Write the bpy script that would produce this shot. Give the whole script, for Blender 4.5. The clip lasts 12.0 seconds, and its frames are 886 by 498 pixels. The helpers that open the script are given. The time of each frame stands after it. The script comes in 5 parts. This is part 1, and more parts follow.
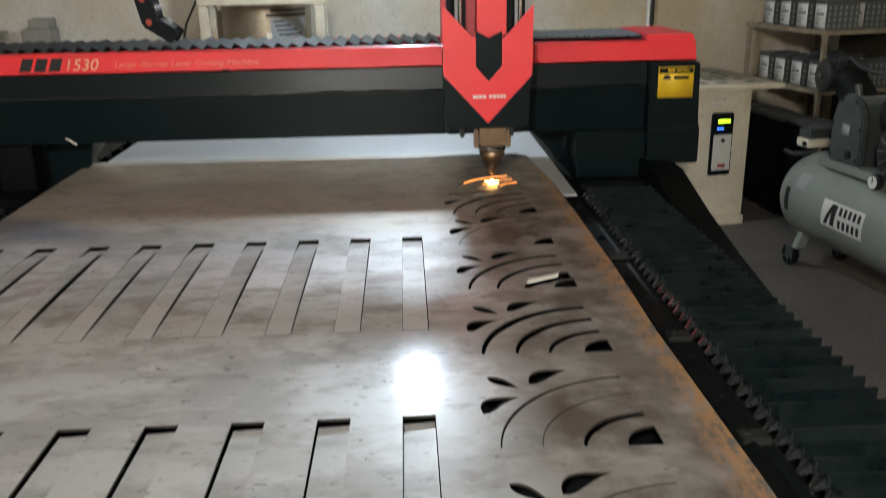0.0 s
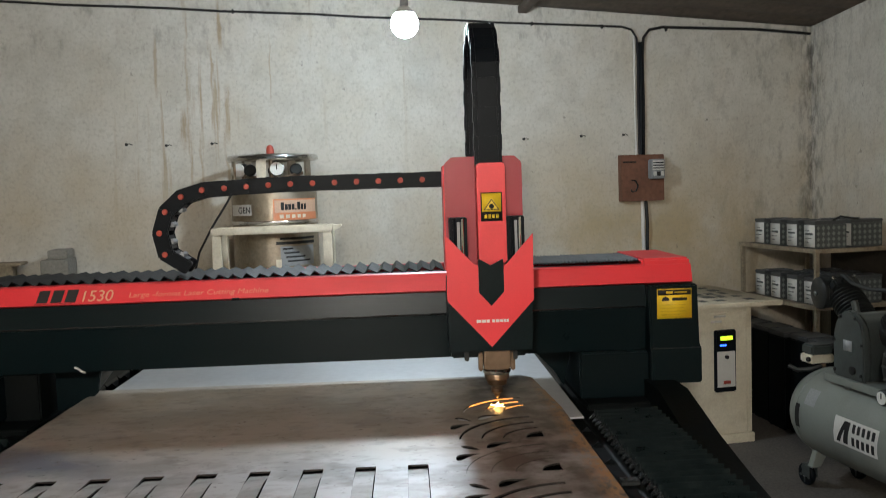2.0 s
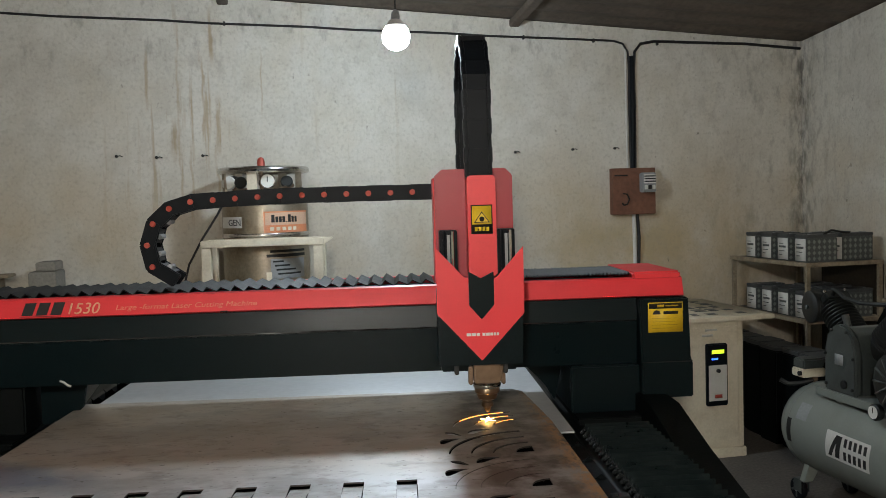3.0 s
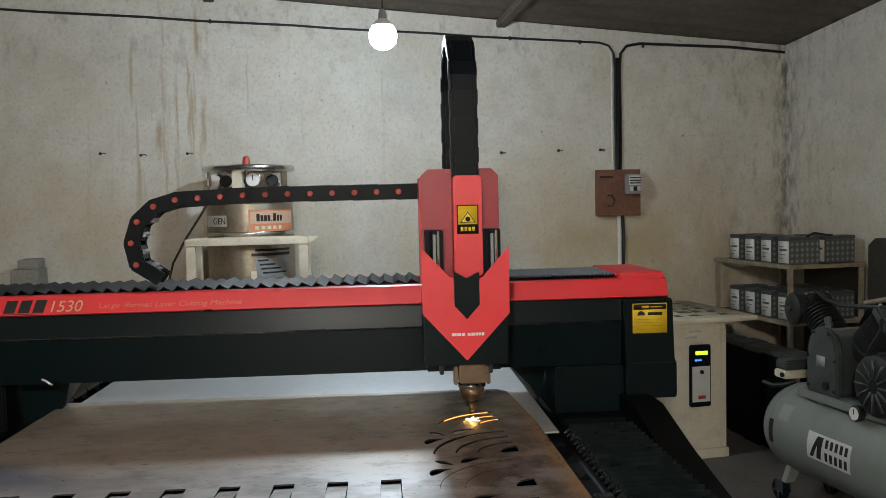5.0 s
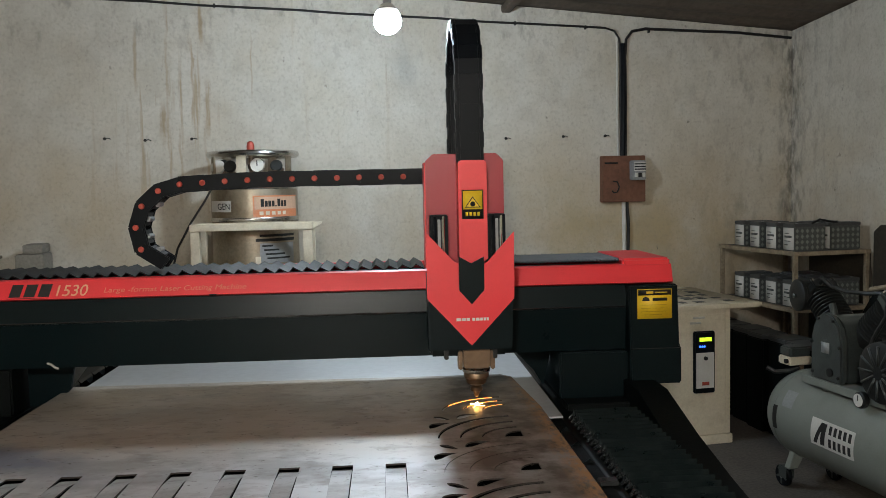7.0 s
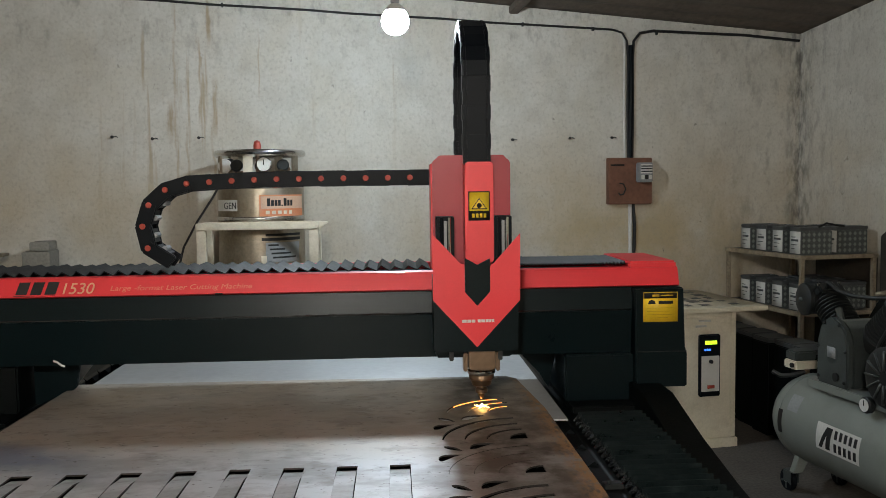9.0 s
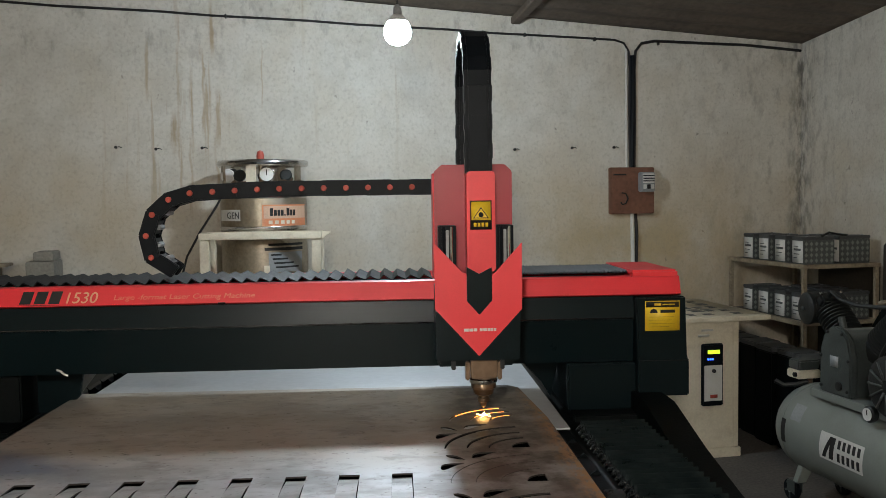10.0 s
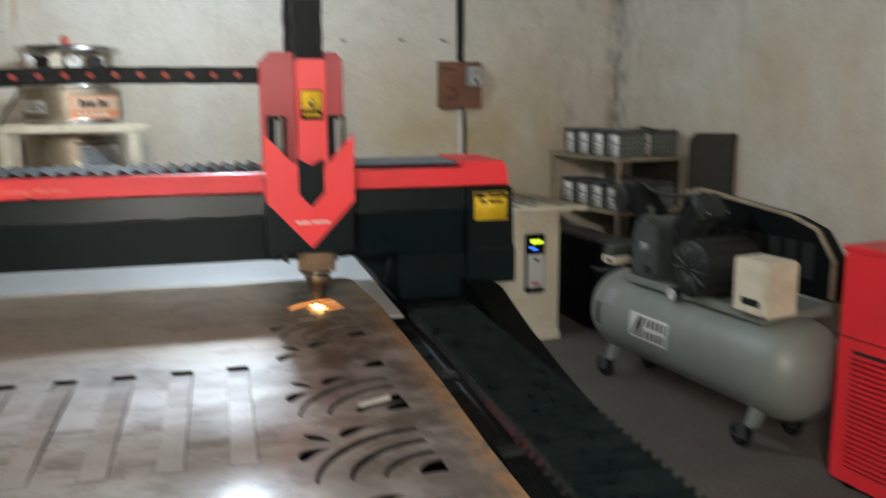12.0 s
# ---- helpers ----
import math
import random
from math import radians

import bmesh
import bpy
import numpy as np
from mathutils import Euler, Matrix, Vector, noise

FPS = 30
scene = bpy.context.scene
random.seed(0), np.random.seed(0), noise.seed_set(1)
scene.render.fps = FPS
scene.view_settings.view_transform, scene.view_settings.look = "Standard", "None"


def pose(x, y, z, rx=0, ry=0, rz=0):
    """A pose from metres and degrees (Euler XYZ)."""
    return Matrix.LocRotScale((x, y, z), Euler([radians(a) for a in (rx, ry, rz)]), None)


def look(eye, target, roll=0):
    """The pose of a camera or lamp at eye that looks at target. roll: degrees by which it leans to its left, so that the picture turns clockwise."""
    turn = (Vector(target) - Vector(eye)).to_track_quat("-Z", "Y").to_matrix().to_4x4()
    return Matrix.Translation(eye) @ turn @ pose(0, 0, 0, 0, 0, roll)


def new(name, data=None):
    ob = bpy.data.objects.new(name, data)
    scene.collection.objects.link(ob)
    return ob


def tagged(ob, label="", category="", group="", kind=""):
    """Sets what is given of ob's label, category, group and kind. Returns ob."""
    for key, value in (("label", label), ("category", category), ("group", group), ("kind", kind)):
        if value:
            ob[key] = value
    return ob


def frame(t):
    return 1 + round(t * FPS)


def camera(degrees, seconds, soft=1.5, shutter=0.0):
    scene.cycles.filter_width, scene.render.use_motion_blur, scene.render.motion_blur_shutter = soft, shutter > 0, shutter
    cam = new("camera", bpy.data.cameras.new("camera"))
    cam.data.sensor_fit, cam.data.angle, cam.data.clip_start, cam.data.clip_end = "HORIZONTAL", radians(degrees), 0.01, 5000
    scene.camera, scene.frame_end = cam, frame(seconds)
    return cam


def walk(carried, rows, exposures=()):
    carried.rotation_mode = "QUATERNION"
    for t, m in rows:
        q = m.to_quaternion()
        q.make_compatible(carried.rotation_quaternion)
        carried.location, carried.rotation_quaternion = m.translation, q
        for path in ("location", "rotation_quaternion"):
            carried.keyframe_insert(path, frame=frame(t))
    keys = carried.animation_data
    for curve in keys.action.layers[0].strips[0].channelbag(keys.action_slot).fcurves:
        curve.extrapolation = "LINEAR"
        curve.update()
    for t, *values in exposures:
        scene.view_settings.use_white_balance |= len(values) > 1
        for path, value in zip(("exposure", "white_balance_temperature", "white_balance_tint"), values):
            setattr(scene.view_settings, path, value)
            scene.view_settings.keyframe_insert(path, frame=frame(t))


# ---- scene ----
cam = camera(54.76, 12.0, soft=0.55, shutter=0.5)
walk(cam, [
    (0.0, pose(-0.006, 0.012, 1.510, 71.531, 1.039, -2.628)),
    (0.1, pose(-0.007, 0.011, 1.512, 72.766, 1.066, -2.593)),
    (0.2, pose(-0.007, 0.009, 1.514, 74.000, 1.092, -2.576)),
    (0.3, pose(-0.008, 0.008, 1.516, 74.517, 1.119, -2.540)),
    (0.4, pose(-0.008, 0.006, 1.518, 74.904, 1.145, -2.541)),
    (0.5, pose(-0.009, 0.005, 1.520, 74.927, 1.172, -2.632)),
    (0.7, pose(-0.008, 0.001, 1.524, 75.323, 1.467, -2.634)),
    (1.0, pose(-0.006, -0.006, 1.529, 77.405, 1.910, -2.715)),
    (1.2, pose(-0.006, -0.008, 1.529, 79.526, 2.248, -2.721)),
    (1.5, pose(-0.007, -0.010, 1.529, 82.386, 2.258, -2.628)),
    (1.7, pose(-0.007, -0.010, 1.531, 83.992, 2.113, -2.519)),
    (2.0, pose(-0.007, -0.009, 1.533, 86.018, 1.895, -2.474)),
    (2.5, pose(0.000, 0.000, 1.531, 86.919, 1.900, -2.576)),
    (3.0, pose(0.000, 0.006, 1.531, 86.876, 1.740, -2.983)),
    (3.5, pose(0.001, 0.008, 1.531, 86.893, 1.608, -3.439)),
    (5.5, pose(-0.004, 0.006, 1.528, 86.832, 1.296, -3.966)),
    (6.0, pose(-0.007, 0.011, 1.525, 86.569, 1.221, -3.902)),
    (6.5, pose(-0.005, 0.011, 1.524, 86.225, 1.184, -3.767)),
    (7.0, pose(-0.004, 0.009, 1.525, 85.980, 1.209, -3.684)),
    (9.0, pose(-0.006, 0.010, 1.528, 86.003, 0.753, -3.295)),
    (9.5, pose(-0.005, 0.007, 1.527, 86.292, 0.757, -3.175)),
    (10.0, pose(-0.004, 0.002, 1.526, 86.673, 0.819, -3.106)),
    (10.5, pose(-0.003, 0.003, 1.526, 86.670, 0.893, -3.383)),
    (11.0, pose(-0.007, 0.005, 1.525, 86.689, 0.950, -3.367)),
    (11.3, pose(-0.004, 0.008, 1.526, 86.687, 0.913, -3.520)),
    (11.5, pose(-0.002, 0.010, 1.526, 86.397, 0.888, -4.586)),
    (11.6, pose(-0.004, 0.012, 1.523, 85.760, 0.797, -5.933)),
    (11.7, pose(-0.005, 0.014, 1.520, 84.604, 0.707, -7.864)),
    (11.8, pose(-0.008, 0.012, 1.516, 82.980, 0.561, -9.945)),
    (11.9, pose(-0.012, 0.009, 1.513, 81.267, 0.414, -12.237)),
    (12.0, pose(-0.015, 0.007, 1.509, 79.703, 0.268, -14.530)),
], exposures=((0.0, 0.68), (0.5, 0.76), (0.9, 0.80), (1.5, 0.72), (2.0, 0.50), (2.5, 0.32), (11.5, 0.29), (11.7, 0.46), (12.0, 0.76)))

# ---- light ----
TURN = 8.85                       # the room stands turned against the machine
ROOM = pose(0, 0, 0, 0, 0, TURN)

world = bpy.data.worlds.new("sky")
scene.world = world
world.use_nodes = True
sky = world.node_tree.nodes.new("ShaderNodeTexSky")
sky.sky_type, sky.sun_disc = "NISHITA", False
sky.sun_elevation, sky.sun_rotation = radians(35), radians(200)
world.node_tree.links.new(sky.outputs[0], world.node_tree.nodes["Background"].inputs[0])
world.node_tree.nodes["Background"].inputs[1].default_value = 0.1

# weak fill lamp added in an assumed doorway behind the camera
door_fill = new("door_fill_lamp", bpy.data.lights.new("door_fill_lamp", "AREA"))
door_fill.data.shape, door_fill.data.size, door_fill.data.size_y = "RECTANGLE", 2.6, 2.1
door_fill.data.energy, door_fill.data.color = 7, (1.0, 0.97, 0.93)
door_fill.matrix_world = ROOM @ look((-0.6, -3.55, 1.15), (-0.6, 3, 1.15))


# ---- materials ----
def material(name, colour, rough=0.6, metal=0.0, grain=30.0, vary=0.15, stain=None, stain_amount=0.4, stain_scale=2.5, bump=0.15, bump_scale=None, emit=None, strength=0.0, coat=0.0, spec=0.5):
    m = bpy.data.materials.new(name)
    m.use_nodes = True
    n, l = m.node_tree.nodes, m.node_tree.links
    b = n["Principled BSDF"]
    b.inputs["Roughness"].default_value, b.inputs["Metallic"].default_value = rough, metal
    b.inputs["Coat Weight"].default_value, b.inputs["Specular IOR Level"].default_value = coat, spec
    if emit:
        b.inputs["Base Color"].default_value = (*colour, 1)
        b.inputs["Emission Color"].default_value = (*emit, 1)
        b.inputs["Emission Strength"].default_value = strength
        return m
    tc = n.new("ShaderNodeTexCoord")
    fine = n.new("ShaderNodeTexNoise")
    fine.inputs["Scale"].default_value, fine.inputs["Detail"].default_value = grain, 6
    l.new(tc.outputs["Object"], fine.inputs["Vector"])
    big = n.new("ShaderNodeTexNoise")
    big.inputs["Scale"].default_value, big.inputs["Detail"].default_value = stain_scale, 8
    big.inputs["Roughness"].default_value = 0.65
    l.new(tc.outputs["Object"], big.inputs["Vector"])
    ramp = n.new("ShaderNodeMapRange")
    ramp.inputs["From Min"].default_value, ramp.inputs["From Max"].default_value = 0.3, 0.7
    ramp.inputs["To Min"].default_value, ramp.inputs["To Max"].default_value = 1 - vary, 1 + vary
    l.new(fine.outputs["Fac"], ramp.inputs["Value"])
    base = n.new("ShaderNodeMix")
    base.data_type = "RGBA"
    base.inputs["A"].default_value = (*colour, 1)
    base.inputs["B"].default_value = (*(stain or [c * 0.6 for c in colour]), 1)
    sm = n.new("ShaderNodeMapRange")
    sm.inputs["From Min"].default_value, sm.inputs["From Max"].default_value = 0.45, 0.72
    sm.inputs["To Min"].default_value, sm.inputs["To Max"].default_value = 0, stain_amount
    l.new(big.outputs["Fac"], sm.inputs["Value"])
    l.new(sm.outputs[0], base.inputs["Factor"])
    mul = n.new("ShaderNodeVectorMath")
    mul.operation = "SCALE"
    l.new(base.outputs["Result"], mul.inputs[0])
    l.new(ramp.outputs[0], mul.inputs["Scale"])
    l.new(mul.outputs[0], b.inputs["Base Color"])
    rr = n.new("ShaderNodeMapRange")
    rr.inputs["To Min"].default_value, rr.inputs["To Max"].default_value = max(rough - 0.12, 0.03), min(rough + 0.12, 1)
    l.new(big.outputs["Fac"], rr.inputs["Value"])
    l.new(rr.outputs[0], b.inputs["Roughness"])
    if bump:
        bp = n.new("ShaderNodeBump")
        bp.inputs["Strength"].default_value, bp.inputs["Distance"].default_value = bump, 0.004
        l.new(fine.outputs["Fac"], bp.inputs["Height"])
        l.new(bp.outputs[0], b.inputs["Normal"])
    return m


def plaster():
    """Old lime-washed plaster: mould specks, brown run marks from the roof, yellowed patches."""
    m = material("plaster", (0.62, 0.595, 0.535), 0.92, 0, 55, 0.05, (0.44, 0.405, 0.34), 0.35, 1.3, 0.35)
    n, l = m.node_tree.nodes, m.node_tree.links
    b = n["Principled BSDF"]
    src = b.inputs["Base Color"].links[0].from_socket
    tc = n.new("ShaderNodeTexCoord")

    sep = n.new("ShaderNodeSeparateXYZ")
    l.new(tc.outputs["Object"], sep.inputs[0])

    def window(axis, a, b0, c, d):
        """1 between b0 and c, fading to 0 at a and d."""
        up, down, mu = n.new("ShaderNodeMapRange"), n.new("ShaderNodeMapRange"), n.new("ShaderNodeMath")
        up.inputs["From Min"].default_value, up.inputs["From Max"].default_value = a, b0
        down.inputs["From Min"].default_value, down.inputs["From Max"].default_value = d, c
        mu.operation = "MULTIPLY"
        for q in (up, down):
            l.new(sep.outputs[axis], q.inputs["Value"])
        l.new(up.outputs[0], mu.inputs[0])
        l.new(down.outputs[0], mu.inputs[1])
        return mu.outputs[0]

    def both(a, c):
        mu = n.new("ShaderNodeMath")
        mu.operation = "MULTIPLY"
        l.new(a, mu.inputs[0])
        l.new(c, mu.inputs[1])
        return mu.outputs[0]

    def layer(src, scale, lo, hi, colour, amount, detail=6, mask=None, loc=(0, 0, 0), area=None):
        mp = n.new("ShaderNodeMapping")
        mp.inputs["Scale"].default_value, mp.inputs["Location"].default_value = scale, loc
        l.new(tc.outputs["Object"], mp.inputs["Vector"])
        t = n.new("ShaderNodeTexNoise")
        t.inputs["Scale"].default_value, t.inputs["Detail"].default_value = 1, detail
        t.inputs["Roughness"].default_value = 0.6
        l.new(mp.outputs[0], t.inputs["Vector"])
        r = n.new("ShaderNodeMapRange")
        r.inputs["From Min"].default_value, r.inputs["From Max"].default_value = lo, hi
        r.inputs["To Max"].default_value = amount
        l.new(t.outputs["Fac"], r.inputs["Value"])
        fac = r.outputs[0]
        if mask:
            t2 = n.new("ShaderNodeTexNoise")
            t2.inputs["Scale"].default_value = mask
            l.new(tc.outputs["Object"], t2.inputs["Vector"])
            r2 = n.new("ShaderNodeMapRange")
            r2.inputs["From Min"].default_value, r2.inputs["From Max"].default_value = 0.47, 0.6
            l.new(t2.outputs["Fac"], r2.inputs["Value"])
            mu = n.new("ShaderNodeMath")
            mu.operation = "MULTIPLY"
            l.new(fac, mu.inputs[0])
            l.new(r2.outputs[0], mu.inputs[1])
            fac = mu.outputs[0]
        if area:
            fac = both(fac, area)
        mix = n.new("ShaderNodeMix")
        mix.data_type = "RGBA"
        l.new(fac, mix.inputs["Factor"])
        l.new(src, mix.inputs["A"])
        mix.inputs["B"].default_value = (*colour, 1)
        return mix.outputs["Result"]
    src = layer(src, (1.6, 1.6, 1.0), 0.5, 0.75, (0.47, 0.37, 0.21), 0.4, 5, None, (3, 1, 7))
    src = layer(src, (2.6, 2.6, 2.2), 0.36, 0.66, (0.43, 0.33, 0.17), 0.8, 7, None, (1, 1, 3), both(window("X", 1.2, 1.8, 3.3, 3.85), window("Z", 0.0, 0.6, 1.25, 1.75)))
    src = layer(src, (6, 6, 6), 0.45, 0.75, (0.34, 0.31, 0.25), 0.35, 9, None, (9, 2, 1))
    src = layer(src, (12, 12, 0.5), 0.62, 0.72, (0.40, 0.32, 0.21), 0.4, 4, 0.8)
    src = layer(src, (15, 15, 0.9), 0.55, 0.66, (0.36, 0.26, 0.14), 0.7, 5, None, (0.4, 0, 0.3), both(window("X", -1.05, -0.85, -0.25, -0.1), window("Z", 1.2, 1.75, 2.2, 2.6)))
    src = layer(src, (30, 30, 18), 0.64, 0.72, (0.2, 0.185, 0.16), 0.6, 8, 1.1, (5, 0, 2))
    # dark mottling, denser into the north-east corner and up under the roof
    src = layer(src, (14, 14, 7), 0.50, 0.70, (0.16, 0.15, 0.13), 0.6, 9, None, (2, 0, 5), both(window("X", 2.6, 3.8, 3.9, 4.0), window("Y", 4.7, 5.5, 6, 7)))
    src = layer(src, (14, 14, 7), 0.55, 0.70, (0.2, 0.18, 0.15), 0.45, 9, None, (7, 0, 5), window("Z", 2.25, 2.55, 3.2, 3.5))
    # tan tone on the lower wall, fading out between z 1.45 and 2.05
    src = layer(src, (1.8, 1.8, 1.5), 0.35, 0.62, (0.47, 0.37, 0.235), 0.55, 6, None, (6, 2, 1), window("Z", -1, -0.5, 1.45, 2.05))
    src = layer(src, (48, 48, 40), 0.50, 0.72, (0.30, 0.27, 0.21), 0.35, 4, None, (4, 3, 8))
    src = layer(src, (22, 22, 16), 0.66, 0.73, (0.13, 0.12, 0.10), 0.7, 7, 2.3, (8, 6, 3), window("X", 0.6, 1.6, 5, 6))
    # narrow dark mottled line down the north-east corner
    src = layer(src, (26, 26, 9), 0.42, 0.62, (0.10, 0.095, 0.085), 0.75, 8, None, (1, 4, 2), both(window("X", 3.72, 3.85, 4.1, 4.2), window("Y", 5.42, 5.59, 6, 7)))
    # brown run marks under the roof, each a narrow wavering line
    waver, push = n.new("ShaderNodeTexNoise"), n.new("ShaderNodeVectorMath")
    waver.inputs["Scale"].default_value, waver.inputs["Detail"].default_value = 5.0, 4
    l.new(tc.outputs["Object"], waver.inputs["Vector"])
    push.operation = "MULTIPLY_ADD"
    l.new(waver.outputs["Color"], push.inputs[0])
    push.inputs[1].default_value = (0.07, 0.0, 0.3)
    l.new(tc.outputs["Object"], push.inputs[2])
    sep = n.new("ShaderNodeSeparateXYZ")
    l.new(push.outputs[0], sep.inputs[0])
    for a, half, z0, z1, amount in ((-0.68, 0.016, 2.30, 2.60, 0.55), (-0.49, 0.014, 1.7, 2.95, 0.45), (-0.52, 0.026, 1.95, 2.18, 0.7), (-0.28, 0.018, 2.56, 2.86, 0.7), (-0.345, 0.014, 2.05, 2.58, 0.6),
                                    (-0.255, 0.024, 1.98, 2.33, 0.75), (-0.275, 0.012, 1.5, 2.1, 0.5), (-0.43, 0.012, 1.5, 2.05, 0.45), (0.02, 0.008, 2.2, 2.6, 0.4), (-0.05, 0.03, 1.2, 1.7, 0.3)):
        src = layer(src, (30, 30, 3), 0.30, 0.55, (0.34, 0.235, 0.12), amount, 5, None, (a * 40, 0, a), both(window("X", a + 0.035 - half, a + 0.035 - half * 0.3, a + 0.035 + half * 0.3, a + 0.035 + half), window("Z", z0, z0 + 0.12, z1 - 0.05, z1 + 0.1)))
    l.new(src, b.inputs["Base Color"])
    return m


def steel_sheet():
    """Mill-finish sheet with dull oxide clouds, rusty margin deepened by painted-in head shade, and fine scratches."""
    m = bpy.data.materials.new("sheet_steel")
    m.use_nodes = True
    n, l = m.node_tree.nodes, m.node_tree.links
    b = n["Principled BSDF"]
    tc = n.new("ShaderNodeTexCoord")

    def tex(scale, detail, vec_scale=(1, 1, 1)):
        mp = n.new("ShaderNodeMapping")
        mp.inputs["Scale"].default_value = vec_scale
        l.new(tc.outputs["Object"], mp.inputs["Vector"])
        t = n.new("ShaderNodeTexNoise")
        t.inputs["Scale"].default_value, t.inputs["Detail"].default_value, t.inputs["Roughness"].default_value = scale, detail, 0.62
        l.new(mp.outputs[0], t.inputs["Vector"])
        return t.outputs["Fac"]

    def span(v, a, c, lo, hi):
        r = n.new("ShaderNodeMapRange")
        r.inputs["From Min"].default_value, r.inputs["From Max"].default_value = a, c
        r.inputs["To Min"].default_value, r.inputs["To Max"].default_value = lo, hi
        l.new(v, r.inputs["Value"])
        return r.outputs[0]

    def mix(f, a, colour):
        x = n.new("ShaderNodeMix")
        x.data_type = "RGBA"
        l.new(f, x.inputs["Factor"])
        if isinstance(a, tuple):
            x.inputs["A"].default_value = (*a, 1)
        else:
            l.new(a, x.inputs["A"])
        x.inputs["B"].default_value = (*colour, 1)
        return x.outputs["Result"]

    def mul(a, c):
        x = n.new("ShaderNodeMath")
        x.operation = "MULTIPLY"
        l.new(a, x.inputs[0])
        l.new(c, x.inputs[1])
        return x.outputs[0]

    def add(a, c):
        x = n.new("ShaderNodeMath")
        x.operation, x.use_clamp = "ADD", True
        l.new(a, x.inputs[0])
        l.new(c, x.inputs[1])
        return x.outputs[0]
    sep = n.new("ShaderNodeSeparateXYZ")
    l.new(tc.outputs["Object"], sep.inputs[0])
    clouds = tex(3.0, 8, (1, 1.6, 1))
    specks = tex(45, 4, (1, 2.2, 1))
    scratch = tex(30, 3, (0.35, 4, 1))
    col = mix(span(clouds, 0.48, 0.58, 0, 0.8), (0.63, 0.63, 0.625), (0.43, 0.425, 0.415))
    # tan brown towards the far end; a blue heat-tint band along its left border
    lean = n.new("ShaderNodeVectorMath")
    lean.operation = "DOT_PRODUCT"
    l.new(tc.outputs["Object"], lean.inputs[0])
    lean.inputs[1].default_value = (0.55, 1.0, 0)
    ragged = tex(4.5, 6)
    wander = n.new("ShaderNodeMath")
    wander.operation = "MULTIPLY_ADD"
    l.new(ragged, wander.inputs[0])
    wander.inputs[1].default_value = 0.35
    l.new(lean.outputs["Value"], wander.inputs[2])
    col = mix(mul(span(sep.outputs["Y"], 1.92, 2.12, 0, 0.65), span(tex(3.3, 5), 0.3, 0.6, 0.45, 1)), col, (0.52, 0.41, 0.29))
    band = mul(span(wander.outputs[0], 1.60, 1.72, 0, 1), span(wander.outputs[0], 1.86, 1.74, 0, 0.7))
    col = mix(mul(band, span(sep.outputs["X"], -0.62, -0.85, 0, 1)), col, (0.16, 0.20, 0.29))
    col = mix(span(tex(14, 8, (1, 1.8, 1)), 0.54, 0.66, 0, 0.45), col, (0.28, 0.245, 0.215))
    blot = mul(span(sep.outputs["Y"], 1.15, 1.45, 0, 1), span(sep.outputs["Y"], 1.95, 1.6, 0, 1))
    col = mix(mul(blot, span(tex(9, 10, (0.8, 1.5, 1)), 0.50, 0.58, 0, 0.6)), col, (0.26, 0.22, 0.20))
    col = mix(span(tex(5, 12, (0.7, 1.3, 1)), 0.555, 0.585, 0, 0.28), col, (0.36, 0.34, 0.315))
    col = mix(span(specks, 0.63, 0.69, 0, 0.75), col, (0.12, 0.10, 0.085))
    col = mix(span(tex(120, 3, (1, 3.5, 1)), 0.68, 0.74, 0, 0.7), col, (0.10, 0.08, 0.07))
    rust_shade = span(tex(8, 12), 0.40, 0.58, 0, 1)
    # dull rusty margin; the cutting head's shade is painted into its dark brown
    margin = span(sep.outputs["X"], 0.05, 0.20, 0, 1.0)
    far = span(sep.outputs["Y"], 1.9, 2.35, 0, 0.12)
    dull = mul(add(margin, far), span(tex(2.2, 5), 0.25, 0.6, 0.72, 1))
    col = mix(mul(dull, span(rust_shade, 0, 1, 0.62, 1.0)), col, (0.085, 0.066, 0.052))
    edge = span(sep.outputs["X"], 0.362, 0.412, 0, 1.0)
    col = mix(mul(edge, span(tex(40, 10, (1.6, 0.6, 1)), 0.40, 0.55, 0, 1)), col, (0.40, 0.225, 0.105))
    l.new(col, b.inputs["Base Color"])
    rough = n.new("ShaderNodeMath")
    rough.operation = "ADD"
    l.new(span(clouds, 0.3, 0.75, 0.49, 0.62), rough.inputs[0])
    l.new(span(dull, 0, 1, 0, 0.10), rough.inputs[1])
    l.new(span(dull, 0, 1, 0.62, 0.28), b.inputs["Metallic"])
    l.new(span(dull, 0, 1, 0.42, 0.10), b.inputs["Coat Weight"])
    l.new(span(clouds, 0.35, 0.65, 0.11, 0.24), b.inputs["Coat Roughness"])
    l.new(rough.outputs[0], b.inputs["Roughness"])
    bp = n.new("ShaderNodeBump")
    bp.inputs["Strength"].default_value, bp.inputs["Distance"].default_value = 0.08, 0.002
    l.new(scratch, bp.inputs["Height"])
    l.new(bp.outputs[0], b.inputs["Normal"])
    return m


PLASTER = plaster()
STEEL = steel_sheet()
CONCRETE = material("concrete", (0.098, 0.086, 0.076), 0.85, 0, 60, 0.25, (0.060, 0.053, 0.046), 0.7, 1.5, 0.5)
ROOF = material("roof_sheet", (0.115, 0.09, 0.07), 0.75, 0, 25, 0.2, (0.06, 0.045, 0.035), 0.6, 1.5, 0.3)
RED = material("red_paint", (0.74, 0.026, 0.036), 0.45, 0, 300, 0.04, (0.50, 0.03, 0.03), 0.35, 4, 0.05, coat=0.15)
